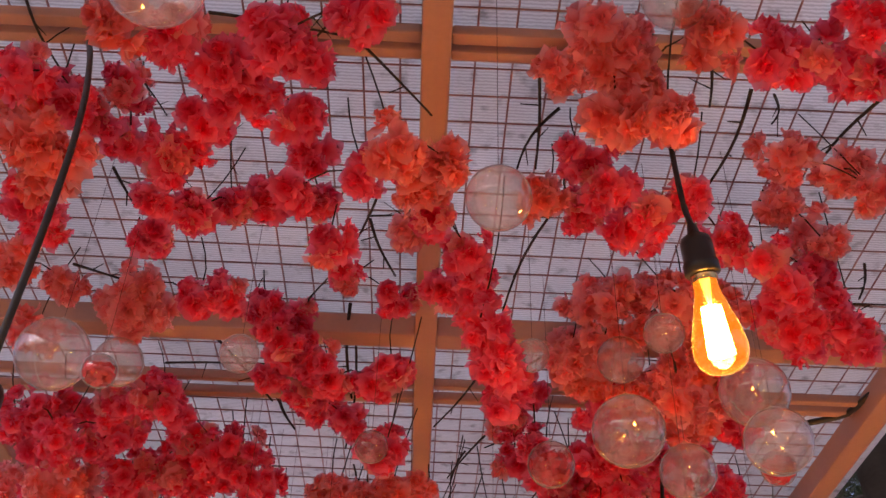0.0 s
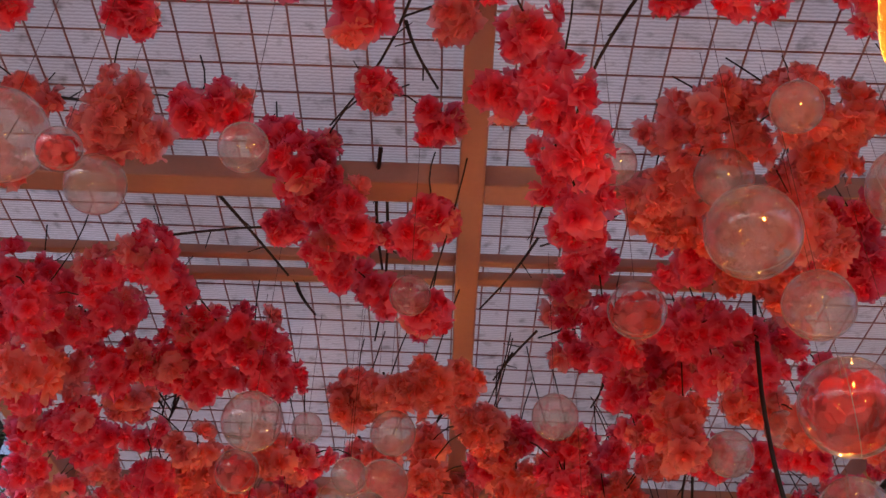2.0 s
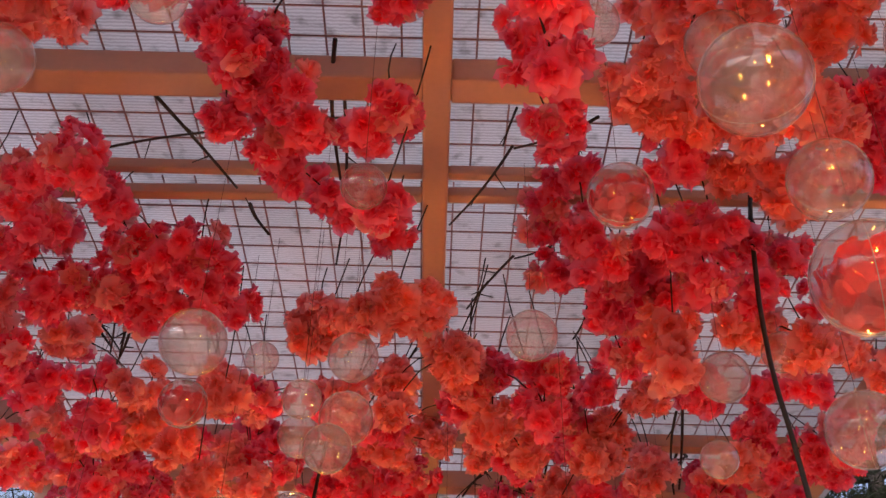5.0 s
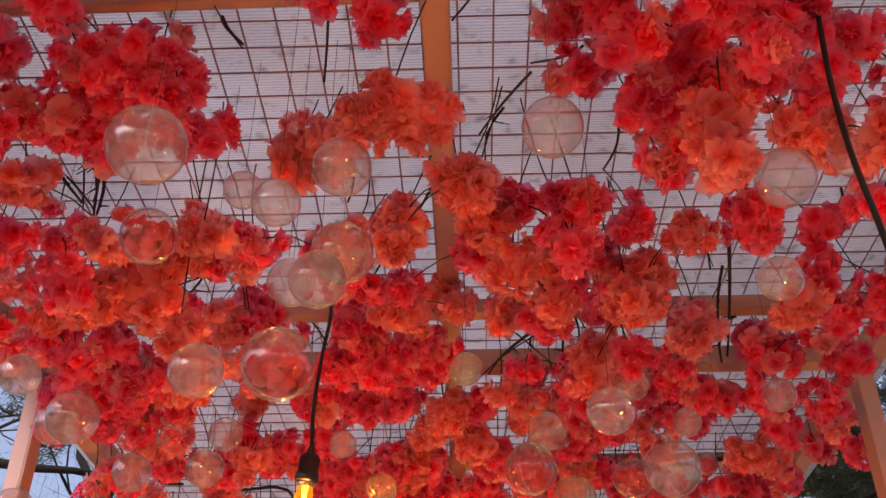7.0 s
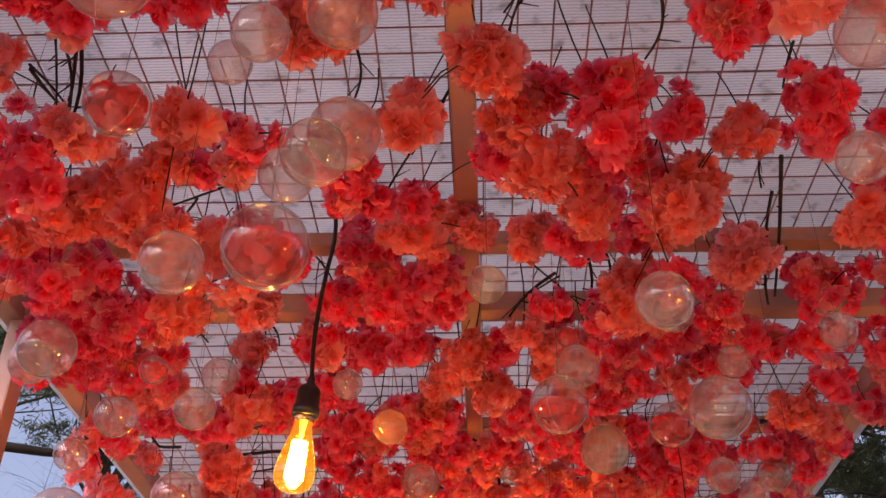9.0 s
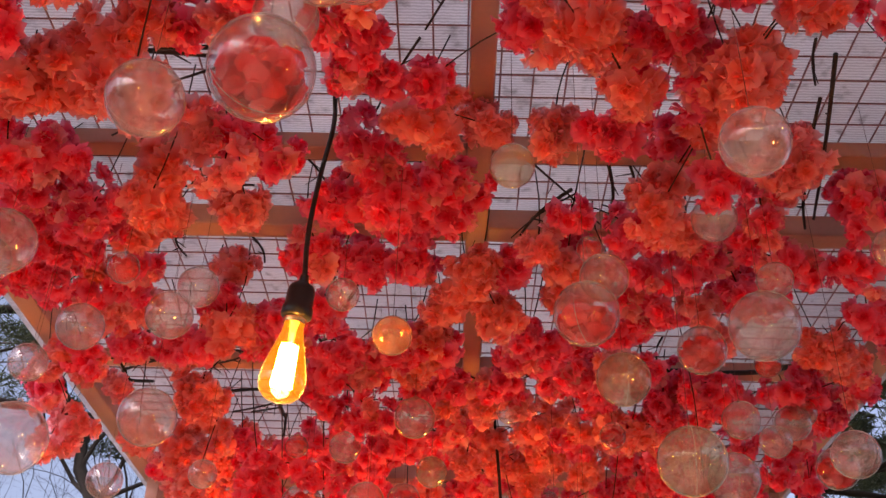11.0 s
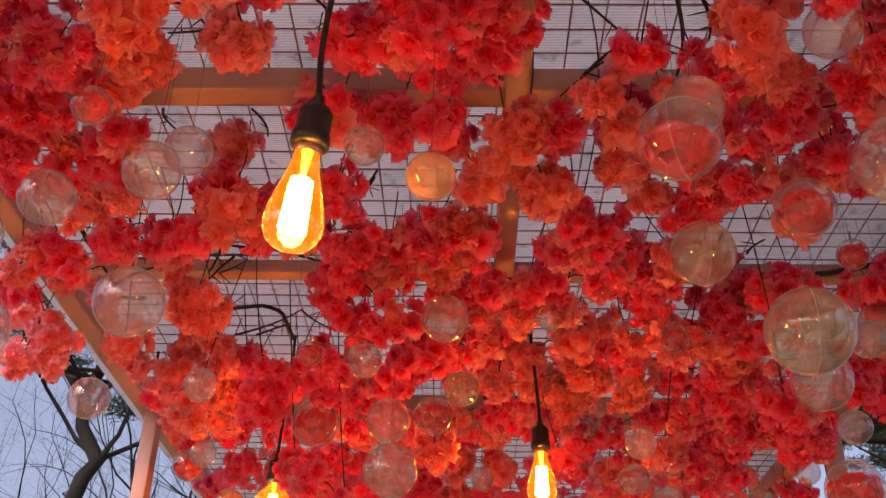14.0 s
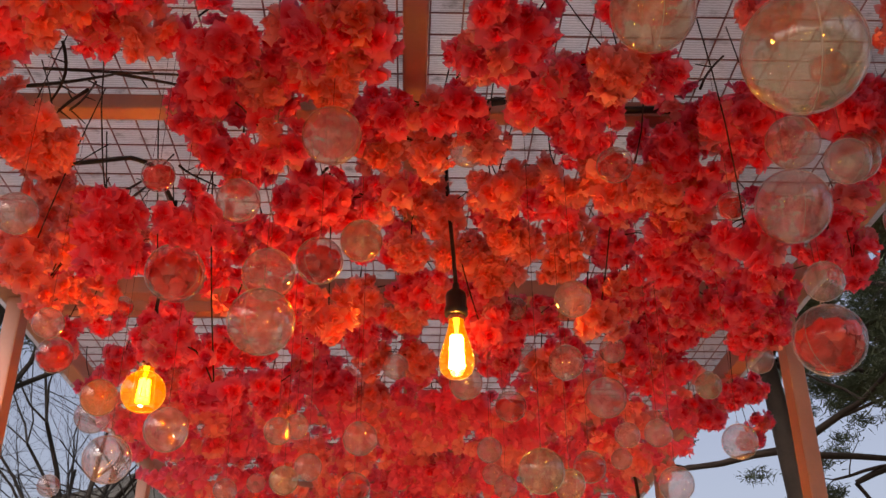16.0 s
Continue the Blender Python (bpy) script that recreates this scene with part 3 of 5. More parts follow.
# ---- branches and cables ----
def branch(x0, y0, x1, y1, z, r, side=0.0):
    """A bare dark twig tied under the mesh, with a few short side shoots."""
    r *= 1.3
    a, b = Vector((x0, y0, ROOF_T - 0.002)), Vector((x1, y1, z))
    top = tagged(new("bare_twig"), "bare dark twig tied under the wire mesh", "twig", "bare twigs under the roof")
    bm = bmesh.new()
    pts = bent(a, b, 0.0, 7, side)
    tube(bm, pts, [r * (1 - 0.07 * i) for i in range(7)], 6)
    for k in (2, 4):
        d = Vector((sprig.uniform(-1, 1), sprig.uniform(-1, 1), sprig.uniform(-0.6, 0.2))).normalized()
        tube(bm, [pts[k], pts[k] + d * 0.012, pts[k] + d * sprig.uniform(0.018, 0.035)], [r * 0.5, r * 0.4, r * 0.25], 5)
    me = mesh_of("bare_twig", bm, TWIG, True)
    top.name = "bare_twig"
    ob = new("bare_twig", me)
    ob["label"], ob["category"], ob["group"] = top["label"], top["category"], top["group"]
    bpy.data.objects.remove(top)
    return ob


def cable(points, r=0.005):
    """A thick black cable or bent branch under the mesh."""
    bm = bmesh.new()
    pts = []
    for a, b in zip(points, points[1:]):
        pts += [Vector(a).lerp(Vector(b), k / 4) for k in range(4)]
    pts.append(Vector(points[-1]))
    for i in range(1, len(pts) - 1):
        pts[i] = (pts[i - 1] + pts[i] * 2 + pts[i + 1]) / 4
    tube(bm, pts, r, 8)
    return tagged(new("cable", mesh_of("cable", bm, CORD, True)), "black cable tied under the roof mesh", "cable", "cables under the roof")


# ---- lamps, in the order of the walk ----
lamp(-0.265, 1.320, 1.960, False, [(0, 0, 0.06), (0.004, 0, 0.2), (-0.008, 0.02, 0.34), (-0.045, 0.07, 0.48), (-0.09, 0.13, 0.59), (-0.12, 0.18, 0.688)], 12.0)
lamp(0.348, 1.485, 2.262, False, [(0, 0, 0.06), (-0.010, 0, 0.09), (-0.012, 0.003, 0.18), (-0.016, 0, 0.28), (-0.016, 0, 0.386)], 12.0, (15.0, -9.0))
lamp(0.498, 2.300, 1.974, False, [(0, 0, 0.06), (-0.006, 0, 0.19), (-0.015, 0, 0.28), (-0.014, 0, 0.38), (-0.010, 0, 0.43), (0.0, 0, 0.55), (0.026, 0, 0.674)], 12.0)
lamp(-0.165, 3.010, 2.199, False, [(0, 0, 0.06), (0.002, 0, 0.12), (0.010, 0, 0.22), (0.022, 0, 0.30), (0.016, 0, 0.36), (0.010, 0, 0.449)], 12.0, (6.0, 6.0))
lamp(0.130, 4.094, 2.293, False, [(0, 0, 0.06), (-0.004, 0, 0.12), (-0.014, 0, 0.24), (-0.014, 0, 0.355)], 12.0)
lamp(-0.424, 4.351, 2.297, True, [(0, 0, 0.06), (0.004, 0, 0.14), (0.012, 0, 0.25), (0.012, 0, 0.351)], 9.0)
lamp(0.300, 5.600, 2.150, False, [(0, 0, 0.06), (0.004, 0, 0.25), (0.0, 0, 0.498)], 12.0)
# Unseen bulbs added behind the camera, for light and glints in the balls.
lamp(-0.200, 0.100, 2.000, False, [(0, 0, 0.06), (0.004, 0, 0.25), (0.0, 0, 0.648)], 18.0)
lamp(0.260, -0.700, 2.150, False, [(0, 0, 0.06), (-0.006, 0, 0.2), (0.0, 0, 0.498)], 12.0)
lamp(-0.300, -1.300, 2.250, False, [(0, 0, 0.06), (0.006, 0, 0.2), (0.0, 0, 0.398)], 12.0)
# Unseen lamps added below the view to brighten the blossoms from beneath.
unseen_fill_lamp(0.91, -0.386, 1.420, 27.0)
unseen_fill_lamp(-0.82, 0.887, 1.420, 27.0)
unseen_fill_lamp(0.91, 2.160, 1.420, 27.0)
unseen_fill_lamp(-0.82, 3.433, 1.420, 27.0)
unseen_fill_lamp(0.91, 4.706, 1.420, 27.0)
unseen_fill_lamp(-0.82, 5.979, 1.420, 27.0)
unseen_fill_lamp(0.91, 7.252, 1.420, 27.0)

# ---- blossom clusters ----
blossoms(("r", 0.519, 1.329, 2.485, 0.03), ("r", 0.475, 1.378, 2.485, 0.03), ("r", 0.545, 1.399, 2.485, 0.028))
blossoms(("r", -0.02, 1.335, 2.47, 0.031), ("r", -0.087, 1.411, 2.485, 0.026), ("r", -0.119, 1.38, 2.47, 0.032))
blossoms(("o", 0.351, 1.354, 2.485, 0.029), ("o", 0.291, 1.431, 2.485, 0.027), ("r", 0.415, 1.368, 2.47, 0.032))
blossoms(("p", 0.235, 1.36, 2.485, 0.029), ("p", 0.265, 1.389, 2.47, 0.035), ("o", 0.254, 1.402, 2.398, 0.028))
blossoms(("o", -0.294, 1.375, 2.485, 0.03), ("r", -0.228, 1.387, 2.485, 0.03))
blossoms(("o", 0.302, 1.382, 2.38, 0.026))
blossoms(("r", -0.402, 1.435, 2.47, 0.028), ("r", -0.367, 1.496, 2.485, 0.027), ("r", -0.403, 1.535, 2.534, 0.03))
blossoms(("r", 0.544, 1.435, 2.536, 0.032))
blossoms(("r", -0.18, 1.438, 2.491, 0.033), ("r", -0.165, 1.502, 2.514, 0.038), ("r", -0.11, 1.551, 2.539, 0.028))
blossoms(("o", 0.019, 1.478, 2.412, 0.036), ("o", 0.076, 1.564, 2.476, 0.027))
blossoms(("o", -0.39, 1.485, 2.407, 0.034), ("o", -0.364, 1.523, 2.418, 0.026), ("o", -0.453, 1.538, 2.485, 0.03))
blossoms(("p", 0.221, 1.497, 2.576, 0.03))
blossoms(("r", -0.339, 1.561, 2.585, 0.031), ("r", -0.37, 1.584, 2.556, 0.032), ("r", -0.357, 1.663, 2.585, 0.033))
blossoms(("r", -0.019, 1.564, 2.451, 0.029), ("r", -0.118, 1.641, 2.485, 0.022), ("o", 0.047, 1.619, 2.485, 0.033))
blossoms(("r", -0.237, 1.574, 2.514, 0.036), ("r", -0.27, 1.586, 2.485, 0.03), ("r", -0.294, 1.652, 2.475, 0.026))
blossoms(("p", 0.618, 1.583, 2.477, 0.03), ("p", 0.607, 1.626, 2.546, 0.03), ("p", 0.515, 1.599, 2.544, 0.036))
blossoms(("r", 0.261, 1.601, 2.53, 0.03), ("r", 0.281, 1.604, 2.485, 0.029), ("r", 0.346, 1.644, 2.485, 0.034))
blossoms(("o", -0.437, 1.628, 2.485, 0.031), ("r", -0.472, 1.668, 2.47, 0.036))
blossoms(("r", 0.395, 1.628, 2.491, 0.022), ("r", 0.455, 1.691, 2.482, 0.036), ("r", 0.328, 1.694, 2.497, 0.042))
blossoms(("r", -0.112, 1.666, 2.583, 0.023), ("r", -0.167, 1.738, 2.558, 0.028), ("r", -0.099, 1.772, 2.582, 0.022))
blossoms(("o", 0.206, 1.67, 2.521, 0.029))
blossoms(("r", 0.067, 1.679, 2.486, 0.028), ("r", 0.115, 1.775, 2.502, 0.035))
blossoms(("r", -0.252, 1.682, 2.479, 0.029), ("r", -0.213, 1.725, 2.533, 0.022), ("r", -0.322, 1.747, 2.485, 0.023))
blossoms(("r", 0.504, 1.687, 2.444, 0.031), ("r", 0.535, 1.709, 2.411, 0.031), ("r", 0.591, 1.761, 2.485, 0.034))
blossoms(("p", 0.547, 1.704, 2.559, 0.033), ("p", 0.602, 1.721, 2.515, 0.039))
blossoms(("r", 0.129, 1.721, 2.35, 0.03), ("r", 0.155, 1.758, 2.313, 0.029), ("r", 0.168, 1.844, 2.304, 0.027))
blossoms(("r", -0.458, 1.732, 2.485, 0.025))
blossoms(("r", -0.075, 1.741, 2.483, 0.026))
blossoms(("r", 0.278, 1.755, 2.578, 0.031))
blossoms(("r", 0.651, 1.786, 2.391, 0.029), ("r", 0.621, 1.787, 2.428, 0.036), ("r", 0.566, 1.802, 2.407, 0.038))
blossoms(("p", 0.027, 1.8, 2.565, 0.022))
blossoms(("o", -0.54, 1.826, 2.485, 0.035), ("p", -0.492, 1.898, 2.51, 0.03))
blossoms(("r", 0.129, 1.848, 2.485, 0.037), ("r", 0.086, 1.866, 2.505, 0.031), ("r", 0.162, 1.965, 2.485, 0.04))
blossoms(("p", 0.429, 1.854, 2.485, 0.038), ("p", 0.497, 1.877, 2.5, 0.042), ("p", 0.374, 1.918, 2.485, 0.039))
blossoms(("r", 0.576, 1.873, 2.485, 0.04), ("r", 0.653, 1.928, 2.485, 0.042))
blossoms(("o", 0.444, 1.88, 2.52, 0.042), ("o", 0.494, 1.947, 2.5, 0.044), ("p", 0.383, 1.923, 2.555, 0.04))
blossoms(("p", 0.348, 1.884, 2.52, 0.038), ("p", 0.332, 1.984, 2.485, 0.041), ("p", 0.323, 1.984, 2.576, 0.045))
blossoms(("r", -0.289, 1.902, 2.492, 0.026), ("r", -0.245, 1.906, 2.512, 0.026), ("p", -0.379, 1.912, 2.52, 0.039))
blossoms(("p", -0.383, 1.908, 2.477, 0.04), ("p", -0.367, 1.965, 2.52, 0.04), ("p", -0.426, 1.962, 2.52, 0.041))
blossoms(("r", -0.071, 1.926, 2.565, 0.025), ("r", 0.01, 1.965, 2.552, 0.028), ("r", -0.15, 2.037, 2.562, 0.03))
blossoms(("p", 0.448, 1.952, 2.38, 0.036), ("p", 0.504, 2.016, 2.411, 0.032), ("p", 0.462, 2.007, 2.485, 0.042))
blossoms(("o", -0.544, 1.977, 2.47, 0.036))
blossoms(("r", -0.165, 1.989, 2.485, 0.034), ("r", -0.154, 2.047, 2.506, 0.037), ("r", -0.116, 2.052, 2.485, 0.035))
blossoms(("r", -0.212, 2.015, 2.556, 0.031), ("r", -0.196, 2.102, 2.485, 0.024))
blossoms(("p", 0.293, 2.02, 2.485, 0.037), ("o", 0.316, 2.066, 2.485, 0.034), ("p", 0.318, 2.127, 2.585, 0.04))
blossoms(("r", 0.552, 2.036, 2.485, 0.028), ("r", 0.57, 2.094, 2.46, 0.043), ("r", 0.568, 2.079, 2.418, 0.036))
blossoms(("o", 0.507, 2.054, 2.485, 0.031), ("o", 0.384, 2.083, 2.485, 0.034), ("o", 0.437, 2.166, 2.485, 0.029))
blossoms(("r", 0.011, 2.072, 2.485, 0.025), ("r", -0.024, 2.113, 2.485, 0.026), ("r", 0.02, 2.122, 2.519, 0.025))
blossoms(("r", -0.001, 2.089, 2.339, 0.025))
blossoms(("r", 0.2, 2.097, 2.485, 0.038))
blossoms(("p", 0.435, 2.097, 2.485, 0.043), ("r", 0.358, 2.139, 2.48, 0.043))
blossoms(("r", -0.098, 2.114, 2.485, 0.023), ("r", -0.141, 2.143, 2.485, 0.037), ("r", -0.029, 2.156, 2.519, 0.029))
blossoms(("r", 0.568, 2.142, 2.485, 0.04), ("o", 0.501, 2.187, 2.485, 0.041), ("o", 0.524, 2.226, 2.485, 0.031))
blossoms(("r", -0.389, 2.169, 2.477, 0.04), ("r", -0.407, 2.199, 2.492, 0.036), ("r", -0.474, 2.215, 2.485, 0.027))
blossoms(("r", -0.136, 2.197, 2.485, 0.026), ("r", -0.082, 2.272, 2.506, 0.033))
blossoms(("r", -0.56, 2.219, 2.422, 0.043), ("r", -0.634, 2.244, 2.487, 0.046), ("r", -0.483, 2.292, 2.47, 0.037))
blossoms(("r", 0.419, 2.219, 2.43, 0.034), ("r", 0.373, 2.238, 2.417, 0.035), ("r", 0.401, 2.272, 2.472, 0.044))
blossoms(("r", 0.411, 2.254, 2.369, 0.032), ("r", 0.473, 2.326, 2.48, 0.046))
blossoms(("r", -0.668, 2.284, 2.485, 0.046), ("r", -0.655, 2.347, 2.485, 0.046), ("r", -0.578, 2.298, 2.521, 0.045))
blossoms(("r", 0.259, 2.286, 2.585, 0.036), ("r", 0.222, 2.336, 2.578, 0.035), ("r", 0.266, 2.299, 2.485, 0.03))
blossoms(("o", -0.578, 2.303, 2.368, 0.046))
blossoms(("r", 0.286, 2.306, 2.443, 0.035), ("r", 0.311, 2.393, 2.423, 0.04), ("r", 0.366, 2.357, 2.485, 0.04))
blossoms(("r", -0.393, 2.31, 2.523, 0.032), ("r", -0.387, 2.417, 2.531, 0.043), ("r", -0.324, 2.386, 2.491, 0.044))
blossoms(("r", 0.001, 2.312, 2.485, 0.027))
blossoms(("o", 0.374, 2.355, 2.3, 0.033), ("o", 0.375, 2.355, 2.362, 0.039))
blossoms(("r", -0.533, 2.358, 2.485, 0.045), ("r", -0.504, 2.369, 2.539, 0.039), ("r", -0.503, 2.429, 2.452, 0.043))
blossoms(("r", -0.274, 2.381, 2.485, 0.044), ("r", -0.258, 2.389, 2.443, 0.043), ("r", -0.345, 2.457, 2.499, 0.045))
blossoms(("o", 0.005, 2.385, 2.415, 0.046), ("o", -0.022, 2.4, 2.404, 0.034), ("o", 0.047, 2.446, 2.446, 0.038))
blossoms(("r", 0.23, 2.399, 2.585, 0.036), ("r", 0.241, 2.446, 2.524, 0.038))
blossoms(("r", 0.575, 2.4, 2.532, 0.033), ("r", 0.532, 2.427, 2.485, 0.046), ("r", 0.644, 2.441, 2.485, 0.041))
blossoms(("r", 0.355, 2.406, 2.461, 0.046), ("r", 0.339, 2.445, 2.485, 0.045), ("r", 0.401, 2.421, 2.48, 0.045))
blossoms(("r", -0.62, 2.411, 2.485, 0.046), ("r", -0.669, 2.503, 2.45, 0.046), ("r", -0.516, 2.416, 2.57, 0.041))
blossoms(("r", 0.446, 2.435, 2.485, 0.046), ("r", 0.391, 2.552, 2.485, 0.044), ("o", 0.51, 2.489, 2.454, 0.036))
blossoms(("o", 0.61, 2.447, 2.398, 0.037), ("o", 0.58, 2.547, 2.485, 0.041))
blossoms(("r", -0.416, 2.464, 2.485, 0.046), ("r", -0.471, 2.469, 2.485, 0.046), ("r", -0.379, 2.51, 2.485, 0.046))
blossoms(("r", 0.336, 2.465, 2.385, 0.032))
blossoms(("p", 0.361, 2.488, 2.48, 0.046))
blossoms(("r", -0.325, 2.494, 2.485, 0.031), ("r", -0.244, 2.498, 2.485, 0.04))
blossoms(("p", -0.578, 2.503, 2.485, 0.046), ("r", -0.586, 2.555, 2.412, 0.046))
blossoms(("p", 0.549, 2.523, 2.507, 0.046))
blossoms(("o", -0.107, 2.531, 2.478, 0.046), ("o", -0.139, 2.554, 2.472, 0.041))
blossoms(("p", -0.756, 2.544, 2.485, 0.046))
blossoms(("o", 0.089, 2.565, 2.438, 0.038), ("o", -0.0, 2.588, 2.354, 0.025), ("o", -0.0, 2.675, 2.451, 0.035))
blossoms(("o", 0.711, 2.576, 2.485, 0.038), ("r", 0.659, 2.62, 2.429, 0.041))
blossoms(("o", -0.263, 2.604, 2.386, 0.036))
blossoms(("o", -0.527, 2.606, 2.485, 0.043), ("o", -0.421, 2.682, 2.439, 0.042))
blossoms(("r", 0.237, 2.622, 2.384, 0.039), ("r", 0.242, 2.639, 2.455, 0.041), ("r", 0.16, 2.673, 2.476, 0.035))
blossoms(("r", -0.695, 2.629, 2.45, 0.046), ("r", -0.65, 2.655, 2.45, 0.046), ("r", -0.731, 2.737, 2.42, 0.046))
blossoms(("r", 0.5, 2.674, 2.449, 0.034), ("r", 0.536, 2.772, 2.487, 0.037))
blossoms(("p", 0.803, 2.676, 2.502, 0.04), ("p", 0.906, 2.715, 2.458, 0.04))
blossoms(("r", -0.213, 2.696, 2.44, 0.032), ("r", -0.131, 2.804, 2.485, 0.028), ("r", -0.302, 2.808, 2.485, 0.032))
blossoms(("r", -0.49, 2.715, 2.384, 0.045), ("r", -0.541, 2.764, 2.508, 0.046))
blossoms(("o", 0.162, 2.716, 2.395, 0.041), ("o", 0.118, 2.728, 2.485, 0.038), ("o", 0.222, 2.805, 2.391, 0.037))
blossoms(("o", -0.309, 2.72, 2.289, 0.035))
blossoms(("r", 0.344, 2.722, 2.485, 0.038), ("r", 0.283, 2.786, 2.485, 0.031), ("r", 0.319, 2.839, 2.485, 0.041))
blossoms(("r", -0.626, 2.748, 2.485, 0.046))
blossoms(("o", 0.435, 2.757, 2.485, 0.044), ("o", 0.358, 2.797, 2.42, 0.04), ("o", 0.349, 2.788, 2.391, 0.038))
blossoms(("o", 0.332, 2.761, 2.359, 0.035))
blossoms(("r", 0.099, 2.799, 2.485, 0.031), ("o", 0.14, 2.817, 2.485, 0.031), ("r", -0.011, 2.9, 2.485, 0.022))
blossoms(("o", -0.348, 2.8, 2.485, 0.033), ("o", -0.398, 2.829, 2.485, 0.037), ("o", -0.38, 2.822, 2.411, 0.037))
blossoms(("r", 0.797, 2.807, 2.422, 0.04), ("r", 0.809, 2.822, 2.469, 0.04), ("r", 0.844, 2.92, 2.496, 0.04))
blossoms(("r", 0.255, 2.814, 2.485, 0.035), ("r", 0.256, 2.904, 2.485, 0.033), ("o", 0.204, 2.834, 2.485, 0.036))
blossoms(("r", -0.092, 2.822, 2.485, 0.028), ("r", -0.111, 2.892, 2.485, 0.022), ("r", -0.069, 2.902, 2.485, 0.022))
blossoms(("r", 0.905, 2.829, 2.535, 0.04))
blossoms(("r", 0.665, 2.834, 2.548, 0.04), ("r", 0.66, 2.88, 2.49, 0.046))
blossoms(("p", -0.715, 2.836, 2.42, 0.046), ("p", -0.645, 2.866, 2.485, 0.046), ("r", -0.682, 2.905, 2.42, 0.046))
blossoms(("o", 0.611, 2.864, 2.416, 0.046))
blossoms(("o", -0.467, 2.871, 2.485, 0.039), ("o", -0.467, 2.925, 2.485, 0.046), ("o", -0.526, 2.883, 2.462, 0.046))
blossoms(("r", 0.325, 2.898, 2.472, 0.032), ("r", 0.229, 2.946, 2.443, 0.043), ("r", 0.367, 2.994, 2.403, 0.034))
blossoms(("r", -0.788, 2.9, 2.42, 0.046))
blossoms(("o", -0.529, 2.925, 2.485, 0.036), ("o", -0.602, 2.945, 2.47, 0.042))
blossoms(("r", 0.773, 2.955, 2.485, 0.045), ("r", 0.723, 3.003, 2.485, 0.046), ("r", 0.839, 3.02, 2.482, 0.04))
blossoms(("o", 0.358, 2.979, 2.485, 0.031), ("o", 0.328, 3.114, 2.485, 0.046), ("o", 0.304, 3.092, 2.416, 0.038))
blossoms(("o", -0.043, 2.979, 2.485, 0.028), ("o", -0.008, 2.995, 2.501, 0.045), ("o", 0.073, 3.057, 2.533, 0.027))
blossoms(("r", -0.562, 2.98, 2.397, 0.041), ("r", -0.543, 3.04, 2.462, 0.046), ("r", -0.647, 3.045, 2.485, 0.046))
blossoms(("r", -0.292, 3.01, 2.485, 0.03), ("p", -0.326, 3.011, 2.485, 0.045), ("r", -0.223, 3.07, 2.485, 0.028))
blossoms(("o", 0.159, 3.011, 2.498, 0.038), ("o", 0.177, 3.037, 2.519, 0.039))
blossoms(("p", -0.288, 3.015, 2.427, 0.042), ("p", -0.283, 3.145, 2.446, 0.035))
blossoms(("p", 0.837, 3.018, 2.546, 0.04), ("r", 0.828, 3.06, 2.518, 0.04))
blossoms(("o", -0.386, 3.029, 2.372, 0.032))
blossoms(("p", 0.493, 3.034, 2.485, 0.045), ("p", 0.521, 3.157, 2.546, 0.046))
blossoms(("r", -0.112, 3.049, 2.508, 0.039), ("r", -0.079, 3.079, 2.485, 0.029), ("r", -0.069, 3.121, 2.446, 0.038))
blossoms(("r", 0.334, 3.077, 2.544, 0.031))
blossoms(("o", 0.057, 3.093, 2.585, 0.046))
blossoms(("o", -0.74, 3.097, 2.485, 0.046), ("r", -0.669, 3.111, 2.544, 0.04))
blossoms(("r", -0.555, 3.107, 2.519, 0.038), ("r", -0.531, 3.148, 2.485, 0.04), ("r", -0.608, 3.151, 2.485, 0.046))
blossoms(("r", -0.297, 3.108, 2.572, 0.046), ("r", -0.296, 3.182, 2.585, 0.034))
blossoms(("r", 0.746, 3.119, 2.517, 0.046), ("r", 0.794, 3.179, 2.485, 0.046), ("r", 0.651, 3.157, 2.485, 0.046))
blossoms(("r", -0.006, 3.124, 2.501, 0.036), ("r", 0.035, 3.163, 2.516, 0.046), ("r", 0.013, 3.205, 2.485, 0.046))
blossoms(("r", -0.511, 3.137, 2.424, 0.036), ("r", -0.524, 3.222, 2.485, 0.046))
blossoms(("p", -0.296, 3.165, 2.468, 0.042))
blossoms(("r", -0.17, 3.179, 2.485, 0.034), ("r", -0.113, 3.181, 2.485, 0.046), ("r", -0.083, 3.187, 2.539, 0.046))
blossoms(("r", 0.486, 3.185, 2.485, 0.036), ("r", 0.482, 3.248, 2.485, 0.034), ("r", 0.409, 3.275, 2.485, 0.03))
blossoms(("r", 0.638, 3.185, 2.522, 0.045), ("r", 0.643, 3.213, 2.55, 0.044), ("r", 0.685, 3.322, 2.485, 0.045))
blossoms(("r", 0.199, 3.196, 2.485, 0.026), ("r", 0.293, 3.223, 2.485, 0.046))
blossoms(("p", 0.523, 3.196, 2.554, 0.039))
blossoms(("o", -0.42, 3.218, 2.485, 0.033), ("o", -0.477, 3.267, 2.485, 0.038))
blossoms(("r", -0.043, 3.22, 2.485, 0.039), ("r", -0.147, 3.249, 2.568, 0.036))
blossoms(("r", -0.63, 3.226, 2.485, 0.046), ("r", -0.678, 3.267, 2.494, 0.04), ("r", -0.635, 3.306, 2.485, 0.044))
blossoms(("r", 0.752, 3.231, 2.421, 0.04))
blossoms(("o", 0.369, 3.236, 2.485, 0.038))
